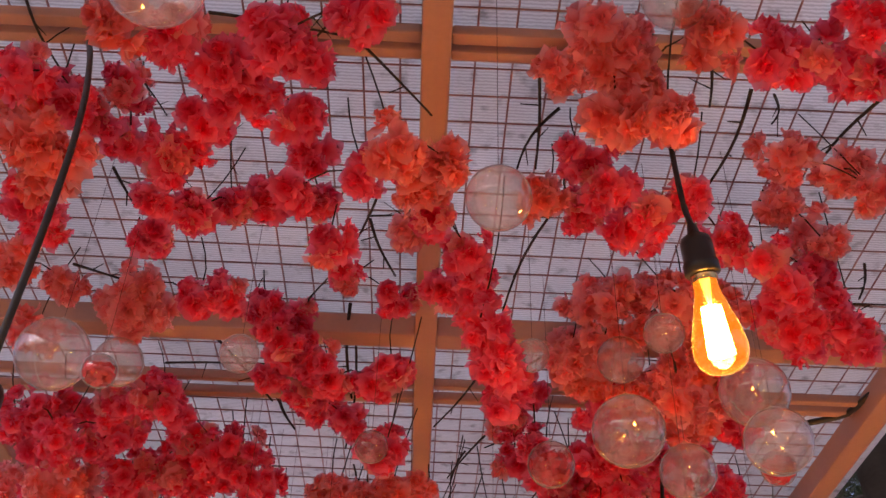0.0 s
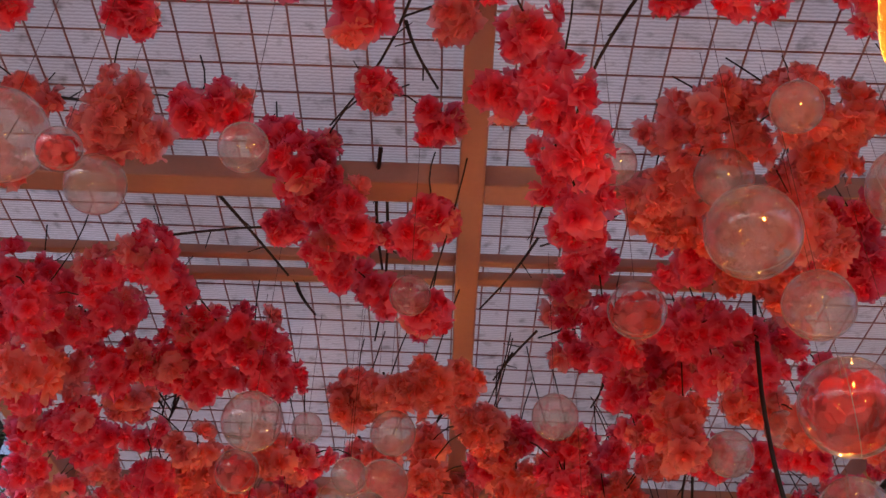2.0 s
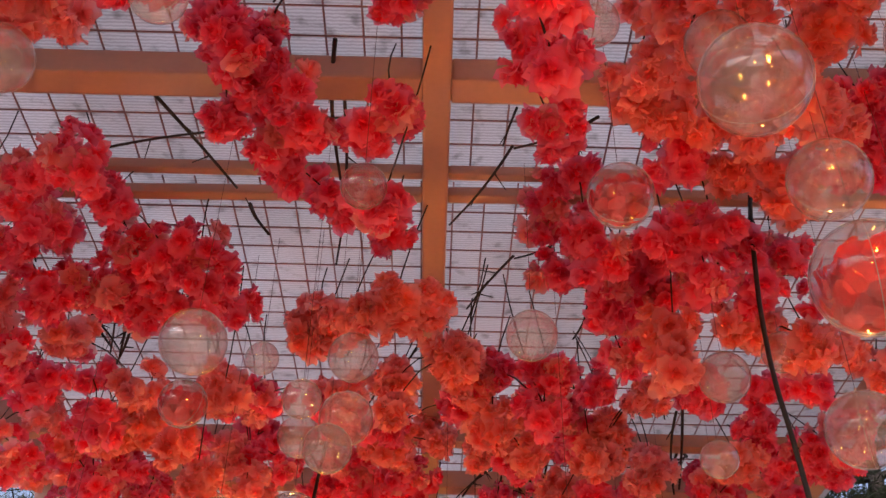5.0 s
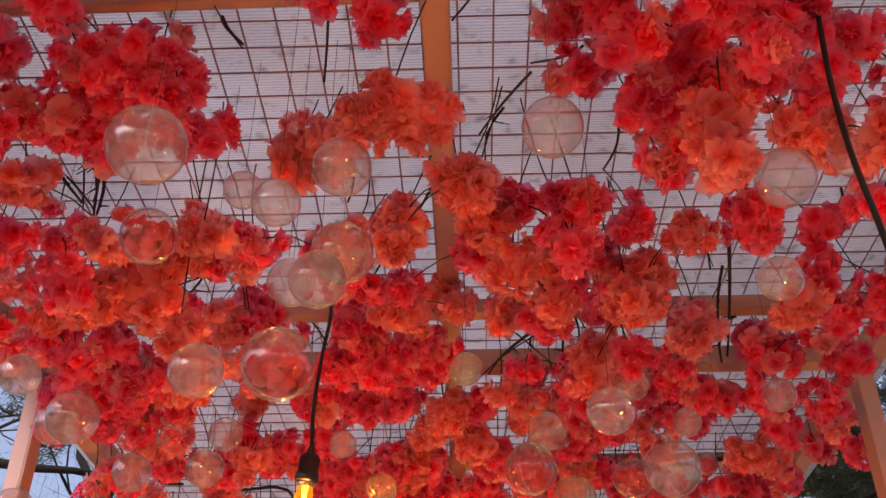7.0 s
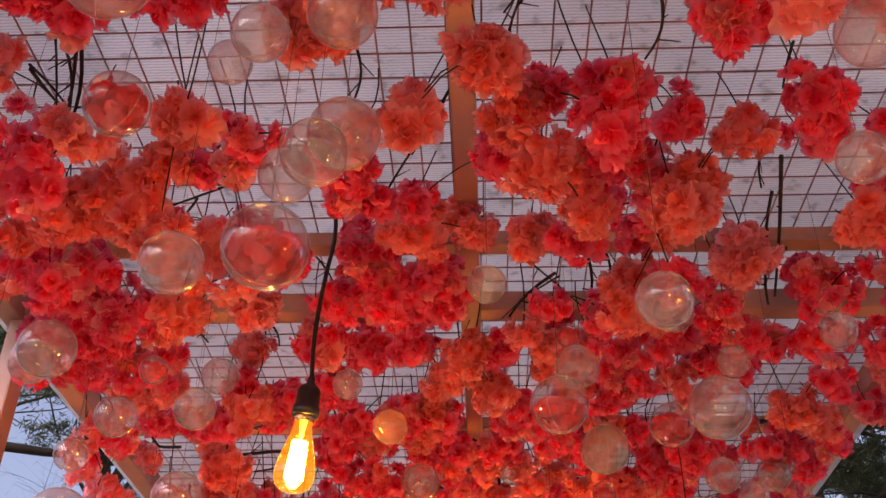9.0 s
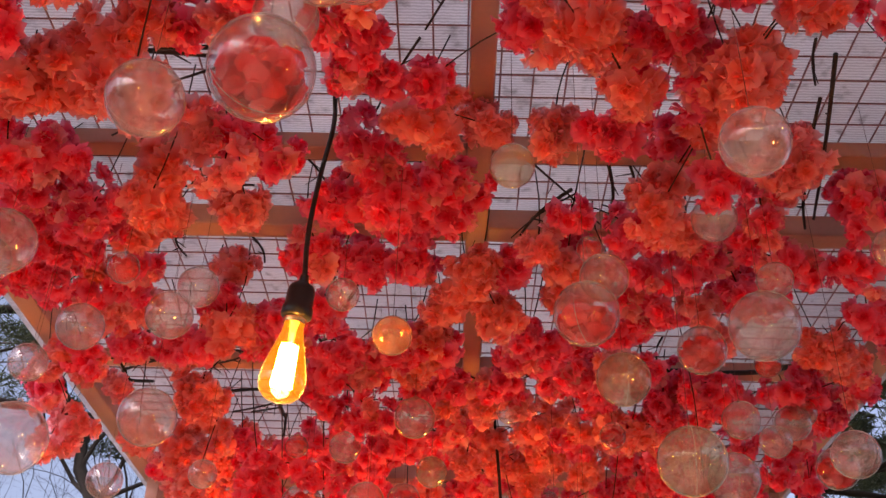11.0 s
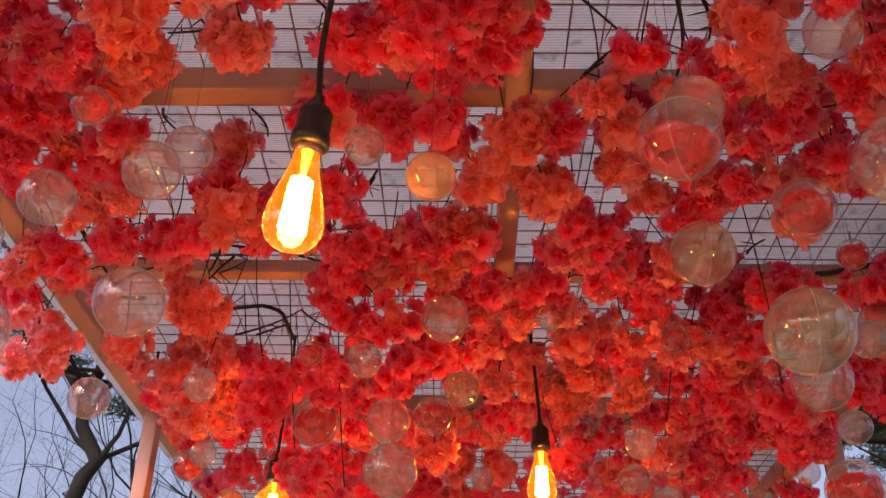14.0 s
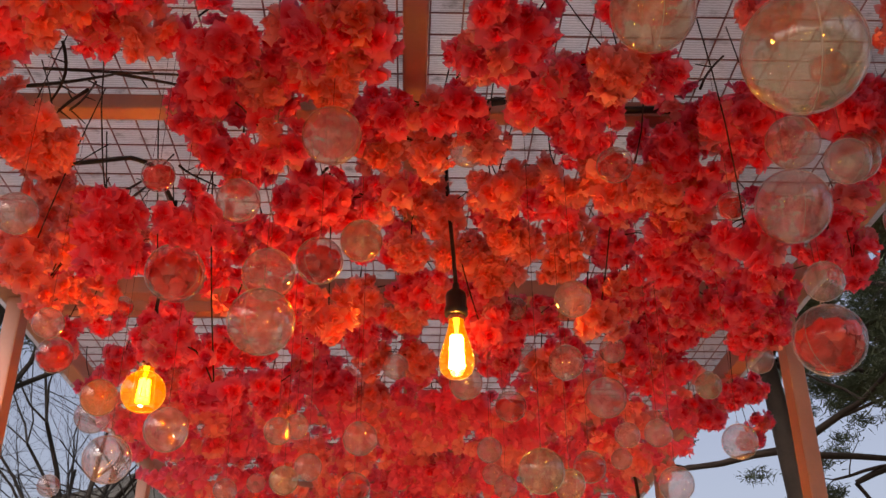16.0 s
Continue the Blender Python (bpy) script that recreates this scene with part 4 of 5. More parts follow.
blossoms(("r", -0.201, 3.306, 2.485, 0.037), ("r", -0.232, 3.335, 2.485, 0.029), ("r", -0.131, 3.355, 2.485, 0.038))
blossoms(("r", 0.546, 3.311, 2.485, 0.038), ("r", 0.601, 3.343, 2.485, 0.039), ("r", 0.445, 3.369, 2.52, 0.035))
blossoms(("p", -0.68, 3.32, 2.553, 0.04), ("p", -0.776, 3.416, 2.53, 0.04), ("r", -0.754, 3.366, 2.542, 0.04))
blossoms(("r", -0.584, 3.321, 2.485, 0.039), ("r", -0.653, 3.383, 2.485, 0.043), ("r", -0.497, 3.366, 2.485, 0.033))
blossoms(("r", 0.397, 3.334, 2.485, 0.043), ("r", 0.324, 3.337, 2.485, 0.042), ("r", 0.409, 3.405, 2.527, 0.037))
blossoms(("o", 0.204, 3.342, 2.485, 0.037), ("o", 0.21, 3.466, 2.5, 0.035), ("r", 0.113, 3.363, 2.485, 0.038))
blossoms(("o", 0.047, 3.348, 2.463, 0.037), ("o", 0.1, 3.436, 2.432, 0.04), ("o", 0.088, 3.46, 2.463, 0.036))
blossoms(("r", -0.746, 3.356, 2.456, 0.04), ("r", -0.695, 3.397, 2.485, 0.046))
blossoms(("p", 0.288, 3.382, 2.52, 0.035), ("p", 0.255, 3.42, 2.5, 0.035), ("r", 0.321, 3.465, 2.5, 0.036))
blossoms(("r", -0.171, 3.421, 2.548, 0.043), ("r", -0.212, 3.492, 2.485, 0.038), ("r", -0.223, 3.529, 2.485, 0.034))
blossoms(("o", -0.602, 3.428, 2.52, 0.035), ("r", -0.609, 3.464, 2.485, 0.039), ("r", -0.534, 3.43, 2.485, 0.038))
blossoms(("r", 0.515, 3.436, 2.5, 0.037), ("r", 0.571, 3.478, 2.5, 0.037), ("r", 0.496, 3.447, 2.578, 0.044))
blossoms(("p", 0.845, 3.441, 2.477, 0.04), ("r", 0.91, 3.501, 2.446, 0.04))
blossoms(("r", 0.214, 3.448, 2.582, 0.046))
blossoms(("o", -0.368, 3.453, 2.418, 0.041), ("r", -0.386, 3.496, 2.485, 0.036), ("o", -0.363, 3.568, 2.485, 0.039))
blossoms(("r", 0.393, 3.464, 2.485, 0.045), ("r", 0.371, 3.534, 2.5, 0.036), ("r", 0.322, 3.558, 2.48, 0.034))
blossoms(("r", -0.044, 3.469, 2.558, 0.036), ("o", -0.001, 3.482, 2.485, 0.04))
blossoms(("r", 0.752, 3.488, 2.485, 0.043), ("o", 0.698, 3.558, 2.452, 0.046))
blossoms(("p", 0.455, 3.504, 2.5, 0.036), ("p", 0.502, 3.571, 2.48, 0.037), ("r", 0.524, 3.532, 2.56, 0.038))
blossoms(("p", -0.385, 3.519, 2.579, 0.041))
blossoms(("r", -0.428, 3.525, 2.416, 0.033), ("r", -0.302, 3.548, 2.485, 0.039))
blossoms(("p", -0.551, 3.535, 2.5, 0.037), ("o", -0.625, 3.577, 2.5, 0.038))
blossoms(("o", 0.269, 3.536, 2.5, 0.035), ("r", 0.207, 3.612, 2.485, 0.034))
blossoms(("o", 0.689, 3.575, 2.475, 0.046), ("o", 0.778, 3.687, 2.485, 0.046))
blossoms(("r", 0.37, 3.589, 2.528, 0.041), ("r", 0.396, 3.717, 2.485, 0.042))
blossoms(("r", -0.741, 3.596, 2.557, 0.04), ("r", -0.708, 3.713, 2.485, 0.04))
blossoms(("r", 0.157, 3.597, 2.47, 0.032), ("r", 0.138, 3.682, 2.485, 0.031), ("r", 0.184, 3.681, 2.485, 0.031))
blossoms(("o", -0.415, 3.607, 2.485, 0.042), ("r", -0.358, 3.639, 2.485, 0.033), ("o", -0.295, 3.636, 2.485, 0.043))
blossoms(("r", -0.079, 3.607, 2.47, 0.042), ("r", -0.059, 3.641, 2.485, 0.038), ("r", -0.073, 3.676, 2.485, 0.043))
blossoms(("o", -0.019, 3.618, 2.494, 0.042), ("o", -0.03, 3.676, 2.478, 0.046), ("r", 0.002, 3.662, 2.485, 0.042))
blossoms(("r", -0.189, 3.639, 2.476, 0.044), ("r", -0.171, 3.678, 2.485, 0.035), ("r", -0.221, 3.668, 2.485, 0.039))
blossoms(("r", -0.503, 3.641, 2.485, 0.038), ("r", -0.47, 3.657, 2.485, 0.034), ("r", -0.594, 3.642, 2.485, 0.038))
blossoms(("p", -0.51, 3.689, 2.485, 0.036))
blossoms(("r", -0.122, 3.713, 2.485, 0.032), ("r", -0.149, 3.771, 2.485, 0.04), ("r", -0.11, 3.785, 2.53, 0.046))
blossoms(("o", 0.336, 3.713, 2.485, 0.04), ("r", 0.313, 3.75, 2.485, 0.039), ("r", 0.245, 3.72, 2.485, 0.037))
blossoms(("r", -0.629, 3.724, 2.517, 0.04))
blossoms(("p", -0.777, 3.725, 2.47, 0.032), ("p", -0.722, 3.786, 2.5, 0.046), ("p", -0.739, 3.814, 2.386, 0.046))
blossoms(("o", -0.575, 3.731, 2.338, 0.036))
blossoms(("r", -0.223, 3.746, 2.47, 0.045), ("r", -0.253, 3.794, 2.47, 0.036), ("r", -0.133, 3.769, 2.391, 0.046))
blossoms(("r", 0.821, 3.749, 2.474, 0.04), ("r", 0.742, 3.824, 2.485, 0.046), ("r", 0.758, 3.825, 2.533, 0.04))
blossoms(("o", -0.055, 3.749, 2.485, 0.036))
blossoms(("r", 0.493, 3.749, 2.244, 0.042))
blossoms(("r", 0.919, 3.758, 2.554, 0.04))
blossoms(("r", -0.343, 3.773, 2.276, 0.046), ("r", -0.347, 3.794, 2.248, 0.044), ("r", -0.243, 3.787, 2.283, 0.046))
blossoms(("r", 0.223, 3.789, 2.485, 0.038), ("r", 0.137, 3.812, 2.485, 0.037), ("r", 0.327, 3.808, 2.485, 0.041))
blossoms(("r", 0.69, 3.794, 2.485, 0.046), ("r", 0.609, 3.873, 2.485, 0.037), ("r", 0.781, 3.872, 2.485, 0.046))
blossoms(("p", -0.773, 3.8, 2.333, 0.034))
blossoms(("r", 0.563, 3.802, 2.476, 0.046), ("r", 0.516, 3.805, 2.485, 0.046), ("r", 0.538, 3.906, 2.485, 0.043))
blossoms(("r", 0.098, 3.813, 2.484, 0.046), ("r", 0.031, 3.814, 2.485, 0.033), ("r", -0.005, 3.887, 2.535, 0.044))
blossoms(("o", -0.497, 3.814, 2.443, 0.046), ("o", -0.518, 3.828, 2.485, 0.04), ("o", -0.518, 3.892, 2.495, 0.046))
blossoms(("r", -0.827, 3.827, 2.485, 0.033))
blossoms(("r", -0.202, 3.848, 2.547, 0.044), ("r", -0.253, 3.894, 2.485, 0.035), ("r", -0.21, 3.948, 2.464, 0.046))
blossoms(("r", 0.285, 3.861, 2.585, 0.045), ("r", 0.3, 3.924, 2.585, 0.046), ("r", 0.32, 3.908, 2.507, 0.046))
blossoms(("r", -0.047, 3.863, 2.485, 0.044), ("r", -0.078, 3.889, 2.397, 0.046), ("r", -0.112, 3.928, 2.397, 0.046))
blossoms(("r", 0.808, 3.896, 2.485, 0.046))
blossoms(("r", 0.491, 3.904, 2.549, 0.046), ("r", 0.514, 3.919, 2.535, 0.046), ("r", 0.466, 3.908, 2.485, 0.043))
blossoms(("o", 0.086, 3.911, 2.485, 0.045), ("o", -0.0, 3.937, 2.507, 0.046))
blossoms(("o", 0.39, 3.929, 2.433, 0.046), ("o", 0.475, 4.008, 2.485, 0.043), ("r", 0.403, 3.999, 2.485, 0.044))
blossoms(("p", -0.856, 3.932, 2.485, 0.034))
blossoms(("r", -0.216, 3.942, 2.11, 0.042), ("r", -0.294, 3.99, 2.194, 0.042))
blossoms(("o", -0.514, 3.961, 2.31, 0.044))
blossoms(("r", 0.32, 3.978, 2.561, 0.046), ("r", 0.29, 4.039, 2.47, 0.046), ("r", 0.409, 4.067, 2.485, 0.046))
blossoms(("r", 0.531, 4.007, 2.485, 0.043), ("r", 0.493, 4.096, 2.47, 0.046), ("r", 0.472, 4.008, 2.57, 0.046))
blossoms(("o", 0.191, 4.022, 2.479, 0.046), ("o", 0.11, 4.104, 2.485, 0.045), ("o", 0.257, 4.099, 2.553, 0.046))
blossoms(("r", -0.328, 4.037, 2.227, 0.046))
blossoms(("o", -0.072, 4.052, 2.273, 0.046))
blossoms(("r", 0.795, 4.055, 2.485, 0.041), ("r", 0.753, 4.101, 2.427, 0.04), ("r", 0.788, 4.146, 2.513, 0.04))
blossoms(("r", -0.015, 4.056, 2.485, 0.044), ("r", -0.059, 4.107, 2.485, 0.041), ("r", -0.13, 4.141, 2.485, 0.046))
blossoms(("o", 0.514, 4.069, 2.47, 0.046))
blossoms(("o", -0.546, 4.076, 2.528, 0.046), ("o", -0.502, 4.117, 2.485, 0.046))
blossoms(("o", 0.361, 4.079, 2.287, 0.046))
blossoms(("r", 0.669, 4.092, 2.485, 0.046), ("r", 0.58, 4.189, 2.47, 0.046), ("r", 0.615, 4.231, 2.47, 0.046))
blossoms(("o", 0.067, 4.096, 2.516, 0.046), ("o", 0.055, 4.231, 2.485, 0.046))
blossoms(("r", -0.297, 4.112, 2.485, 0.041), ("r", -0.261, 4.22, 2.485, 0.046), ("r", -0.171, 4.139, 2.437, 0.046))
blossoms(("p", -0.87, 4.124, 2.485, 0.042))
blossoms(("r", 0.202, 4.152, 2.515, 0.046), ("o", 0.242, 4.194, 2.485, 0.046))
blossoms(("r", 0.846, 4.182, 2.436, 0.04), ("r", 0.879, 4.219, 2.504, 0.04), ("r", 0.708, 4.231, 2.425, 0.04))
blossoms(("o", 0.341, 4.191, 2.485, 0.046), ("o", 0.325, 4.252, 2.478, 0.046))
blossoms(("r", 0.529, 4.202, 2.485, 0.046), ("r", 0.513, 4.254, 2.47, 0.046), ("r", 0.435, 4.283, 2.528, 0.046))
blossoms(("o", -0.581, 4.217, 2.391, 0.046), ("o", -0.562, 4.228, 2.485, 0.046), ("o", -0.559, 4.285, 2.485, 0.046))
blossoms(("r", 0.181, 4.223, 2.319, 0.046))
blossoms(("r", -0.38, 4.223, 2.485, 0.046), ("r", -0.32, 4.276, 2.485, 0.046), ("r", -0.464, 4.28, 2.485, 0.046))
blossoms(("o", 0.131, 4.234, 2.485, 0.046), ("o", 0.176, 4.303, 2.499, 0.046), ("o", 0.194, 4.315, 2.525, 0.046))
blossoms(("r", -0.2, 4.239, 2.485, 0.046), ("r", -0.257, 4.269, 2.401, 0.046))
blossoms(("o", -0.626, 4.245, 2.546, 0.046), ("o", -0.65, 4.257, 2.485, 0.045))
blossoms(("o", -0.477, 4.282, 2.55, 0.046))
blossoms(("o", 0.22, 4.301, 2.485, 0.046))
blossoms(("r", -0.698, 4.322, 2.485, 0.046))
blossoms(("r", 0.46, 4.342, 2.561, 0.046), ("r", 0.479, 4.357, 2.485, 0.046), ("r", 0.479, 4.42, 2.485, 0.046))
blossoms(("r", 0.043, 4.35, 2.573, 0.046), ("r", 0.04, 4.381, 2.573, 0.046), ("r", 0.115, 4.376, 2.485, 0.044))
blossoms(("r", 0.696, 4.35, 2.441, 0.046), ("r", 0.695, 4.415, 2.485, 0.046), ("r", 0.765, 4.398, 2.434, 0.04))
blossoms(("o", -0.548, 4.377, 2.454, 0.046))
blossoms(("r", 0.593, 4.417, 2.485, 0.046), ("r", 0.666, 4.447, 2.485, 0.046), ("r", 0.613, 4.506, 2.485, 0.046))
blossoms(("r", 0.411, 4.421, 2.485, 0.046), ("r", 0.45, 4.452, 2.511, 0.046), ("r", 0.326, 4.528, 2.487, 0.046))
blossoms(("r", 0.196, 4.426, 2.485, 0.04), ("r", 0.223, 4.479, 2.485, 0.046), ("r", 0.111, 4.461, 2.485, 0.046))
blossoms(("r", 0.049, 4.429, 2.485, 0.046), ("r", -0.045, 4.5, 2.485, 0.046), ("o", -0.041, 4.431, 2.485, 0.046))
blossoms(("r", -0.176, 4.434, 2.485, 0.046), ("r", -0.179, 4.539, 2.485, 0.046))
blossoms(("r", -0.681, 4.474, 2.56, 0.04), ("r", -0.584, 4.55, 2.485, 0.046))
blossoms(("r", 0.706, 4.495, 2.476, 0.04), ("r", 0.76, 4.541, 2.485, 0.046), ("r", 0.648, 4.63, 2.485, 0.046))
blossoms(("r", 0.263, 4.535, 2.485, 0.046))
blossoms(("r", -0.449, 4.546, 2.485, 0.046))
blossoms(("o", -0.258, 4.546, 2.485, 0.043))
blossoms(("r", 0.853, 4.614, 2.485, 0.037), ("r", 0.8, 4.647, 2.485, 0.045))
blossoms(("r", -0.05, 4.663, 2.485, 0.046), ("r", -0.174, 4.666, 2.485, 0.046), ("r", 0.046, 4.73, 2.558, 0.046))
blossoms(("r", 0.612, 4.668, 2.572, 0.046), ("r", 0.621, 4.764, 2.557, 0.046), ("r", 0.546, 4.673, 2.485, 0.046))
blossoms(("r", -0.356, 4.698, 2.485, 0.046), ("r", -0.294, 4.734, 2.485, 0.046), ("r", -0.434, 4.805, 2.485, 0.046))
blossoms(("r", -0.259, 4.757, 2.393, 0.046), ("r", -0.182, 4.812, 2.47, 0.046))
blossoms(("r", 0.261, 4.764, 2.485, 0.046))
blossoms(("o", 0.077, 4.769, 2.473, 0.046), ("o", -0.029, 4.772, 2.485, 0.046))
blossoms(("r", 0.747, 4.77, 2.585, 0.046), ("r", 0.685, 4.872, 2.553, 0.04), ("r", 0.691, 4.821, 2.485, 0.046))
blossoms(("o", 0.55, 4.787, 2.485, 0.046), ("r", 0.605, 4.86, 2.485, 0.046))
blossoms(("r", -0.6, 4.789, 2.485, 0.046), ("r", -0.499, 4.807, 2.485, 0.046))
blossoms(("o", 0.365, 4.791, 2.485, 0.046))
blossoms(("r", 0.898, 4.804, 2.567, 0.046))
blossoms(("r", -0.135, 4.957, 2.485, 0.046), ("r", -0.135, 5.032, 2.485, 0.046))
blossoms(("r", 0.913, 4.972, 2.485, 0.045))
blossoms(("r", -0.37, 4.994, 2.485, 0.046), ("r", -0.265, 5.061, 2.485, 0.046))
blossoms(("r", 0.465, 5.022, 2.485, 0.046))
blossoms(("o", -0.035, 5.03, 2.485, 0.046))
blossoms(("o", 0.118, 5.049, 2.485, 0.046), ("o", 0.227, 5.113, 2.485, 0.046))
blossoms(("r", 0.789, 5.104, 2.485, 0.046), ("r", 0.861, 5.148, 2.485, 0.046))
blossoms(("r", 0.94, 5.173, 2.558, 0.046), ("r", 1.012, 5.217, 2.485, 0.033))
blossoms(("o", 0.415, 5.202, 2.485, 0.046))
blossoms(("r", -0.417, 5.313, 2.485, 0.046))
blossoms(("o", 0.578, 5.35, 2.485, 0.046))
blossoms(("r", 0.343, 5.406, 2.485, 0.046))
blossoms(("r", 0.146, 5.41, 2.555, 0.046))
blossoms(("r", -0.723, 5.504, 2.485, 0.028))
blossoms(("r", -0.515, 5.53, 2.485, 0.046))
blossoms(("o", 0.017, 5.551, 2.53, 0.046))
blossoms(("r", 0.138, 5.641, 2.485, 0.046))
blossoms(("r", -0.124, 5.707, 2.485, 0.046))
blossoms(("r", 0.016, 5.771, 2.485, 0.046))
blossoms(("p", -0.645, 5.778, 2.485, 0.046))
blossoms(("p", -0.067, 2.492, 2.46, 0.034))
blossoms(("p", -0.104, 2.548, 2.46, 0.034))
blossoms(("o", 0.107, 2.592, 2.46, 0.034))
blossoms(("o", 0.139, 2.671, 2.46, 0.034))
blossoms(("o", -0.078, 2.721, 2.46, 0.034))
blossoms(("o", -0.391, 3.078, 2.47, 0.034))
blossoms(("o", -0.434, 3.188, 2.47, 0.034))
blossoms(("p", 0.154, 3.256, 2.47, 0.034))
blossoms(("r", -0.048, 3.312, 2.47, 0.034))
blossoms(("o", 0.064, 3.319, 2.47, 0.034))
blossoms(("r", -0.112, 3.327, 2.47, 0.034))
blossoms(("o", 0.03, 3.402, 2.47, 0.034))
blossoms(("o", 0.098, 3.467, 2.47, 0.034))
blossoms(("r", 0.152, 3.554, 2.47, 0.034))
blossoms(("o", 0.336, 3.682, 2.47, 0.034))
blossoms(("p", -0.154, 3.732, 2.47, 0.034))
blossoms(("p", 0.166, 3.861, 2.47, 0.034))
blossoms(("o", -0.487, 3.893, 2.47, 0.034))
blossoms(("o", 0.349, 3.936, 2.47, 0.034))
blossoms(("o", 0.303, 3.988, 2.47, 0.034))
blossoms(("r", 0.03, 3.994, 2.47, 0.034))
blossoms(("r", -0.081, 4.032, 2.47, 0.034))
blossoms(("r", -0.456, 4.097, 2.47, 0.034))
blossoms(("o", 0.228, 4.161, 2.47, 0.034))
blossoms(("r", -0.358, 4.174, 2.47, 0.034))
blossoms(("r", -0.032, 4.188, 2.47, 0.034))
blossoms(("o", 0.343, 4.268, 2.47, 0.034))
blossoms(("o", 0.208, 4.295, 2.47, 0.034))
blossoms(("r", 0.482, 4.441, 2.47, 0.034))
blossoms(("o", 0.049, 4.506, 2.47, 0.034))
blossoms(("o", -0.137, 4.509, 2.47, 0.034))
blossoms(("r", 0.27, 4.621, 2.47, 0.034))
blossoms(("r", -0.048, 4.627, 2.47, 0.034))
blossoms(("r", 0.397, 4.651, 2.47, 0.034))
blossoms(("r", -0.112, 1.392, 2.5, 0.032))
blossoms(("p", 0.262, 1.404, 2.5, 0.032))
blossoms(("r", -0.607, 2.306, 2.5, 0.032))
blossoms(("p", 0.087, 2.589, 2.46, 0.032))
blossoms(("r", 0.251, 2.634, 2.46, 0.032))
blossoms(("r", 0.489, 2.662, 2.46, 0.032))
blossoms(("p", -0.001, 2.686, 2.46, 0.032))
blossoms(("p", -0.284, 2.687, 2.46, 0.032))
blossoms(("p", -0.245, 2.768, 2.46, 0.032))
blossoms(("o", 0.374, 2.815, 2.46, 0.032))
blossoms(("o", 0.374, 2.92, 2.46, 0.032))
blossoms(("r", -0.38, 2.922, 2.46, 0.032))
blossoms(("p", 0.479, 3.044, 2.46, 0.032))
blossoms(("r", -0.205, 3.315, 2.46, 0.032))
blossoms(("o", -0.747, 3.707, 2.5, 0.03))
blossoms(("p", -0.69, 3.886, 2.5, 0.03))
blossoms(("o", -0.706, 4.165, 2.5, 0.03))
blossoms(("p", -0.705, 4.384, 2.5, 0.03))
blossoms(("r", 0.661, 4.471, 2.46, 0.03))
blossoms(("r", 0.787, 4.556, 2.46, 0.03))
blossoms(("r", -0.707, 4.668, 2.5, 0.03))
blossoms(("r", 0.859, 4.945, 2.46, 0.03))
blossoms(("r", 0.82, 5.12, 2.46, 0.03))
blossoms(("r", 1.007, 5.289, 2.46, 0.03))
blossoms(("p", -0.688, 4.398, 2.52, 0.036))
blossoms(("o", -0.738, 4.605, 2.52, 0.036))
blossoms(("p", -0.752, 4.825, 2.52, 0.036))
blossoms(("r", -0.754, 5.082, 2.52, 0.036))

# ---- hanging balls ----
ball("c", -0.138, 1.1, 2.206, 0.075)
ball("c", 0.312, 1.319, 2.503, 0.075)
ball("c", 0.13, 1.425, 2.298, 0.069)
ball("c", 0.475, 1.696, 2.181, 0.08)
ball("r", -0.336, 1.728, 2.257, 0.044)
ball("c", 0.367, 1.729, 2.348, 0.053)
ball("c", -0.405, 1.743, 2.288, 0.093)
ball("c", 0.495, 1.794, 2.305, 0.092)
ball("c", 0.324, 1.795, 2.241, 0.094)
ball("c", -0.185, 1.796, 2.333, 0.053)
ball("r", 0.405, 1.858, 2.088, 0.094)
ball("c", 0.213, 1.867, 2.395, 0.049)
ball("c", 0.35, 1.916, 2.425, 0.071)
ball("c", -0.388, 1.93, 2.394, 0.073)
ball("c", 0.433, 1.933, 2.257, 0.079)
ball("r", 0.589, 2.004, 2.304, 0.054)
ball("r", 0.253, 2.012, 2.299, 0.07)
ball("r", 0.544, 2.013, 2.185, 0.06)
ball("c", -0.016, 2.047, 2.334, 0.051)
ball("c", 0.571, 2.28, 2.178, 0.093)
ball("c", -0.24, 2.309, 2.295, 0.086)
ball("c", -0.097, 2.318, 2.222, 0.05)
ball("c", 0.192, 2.346, 2.34, 0.069)
ball("c", -0.046, 2.4, 2.333, 0.069)
ball("c", 0.471, 2.447, 2.343, 0.073)
ball("c", 0.576, 2.485, 2.41, 0.062)
ball("r", -0.29, 2.493, 2.307, 0.07)
ball("c", -0.082, 2.505, 2.248, 0.07)
ball("m", -0.122, 2.519, 2.144, 0.085)
ball("c", 0.25, 2.52, 2.081, 0.053)
ball("c", -0.198, 2.546, 2.416, 0.052)
ball("c", 0.477, 2.549, 2.267, 0.056)
ball("c", -0.066, 2.574, 2.332, 0.082)
ball("c", -0.238, 2.593, 2.176, 0.068)
ball("c", -0.482, 2.646, 2.201, 0.053)
ball("c", -0.146, 2.661, 2.344, 0.068)
ball("r", -0.512, 2.777, 2.068, 0.06)
ball("g", 0.09, 2.836, 2.298, 0.051)
ball("m", 0.19, 3.022, 2.215, 0.082)
ball("c", 0.369, 3.042, 2.375, 0.061)
ball("o", -0.051, 3.072, 2.205, 0.051)
ball("c", -0.592, 3.083, 2.343, 0.091)
ball("c", 0.427, 3.084, 2.238, 0.092)
ball("c", 0.225, 3.086, 2.307, 0.066)
ball("r", -0.423, 3.096, 2.312, 0.044)
ball("c", 0.635, 3.116, 2.384, 0.059)
ball("c", 0.528, 3.126, 2.083, 0.06)
ball("c", 0.478, 3.16, 2.354, 0.052)
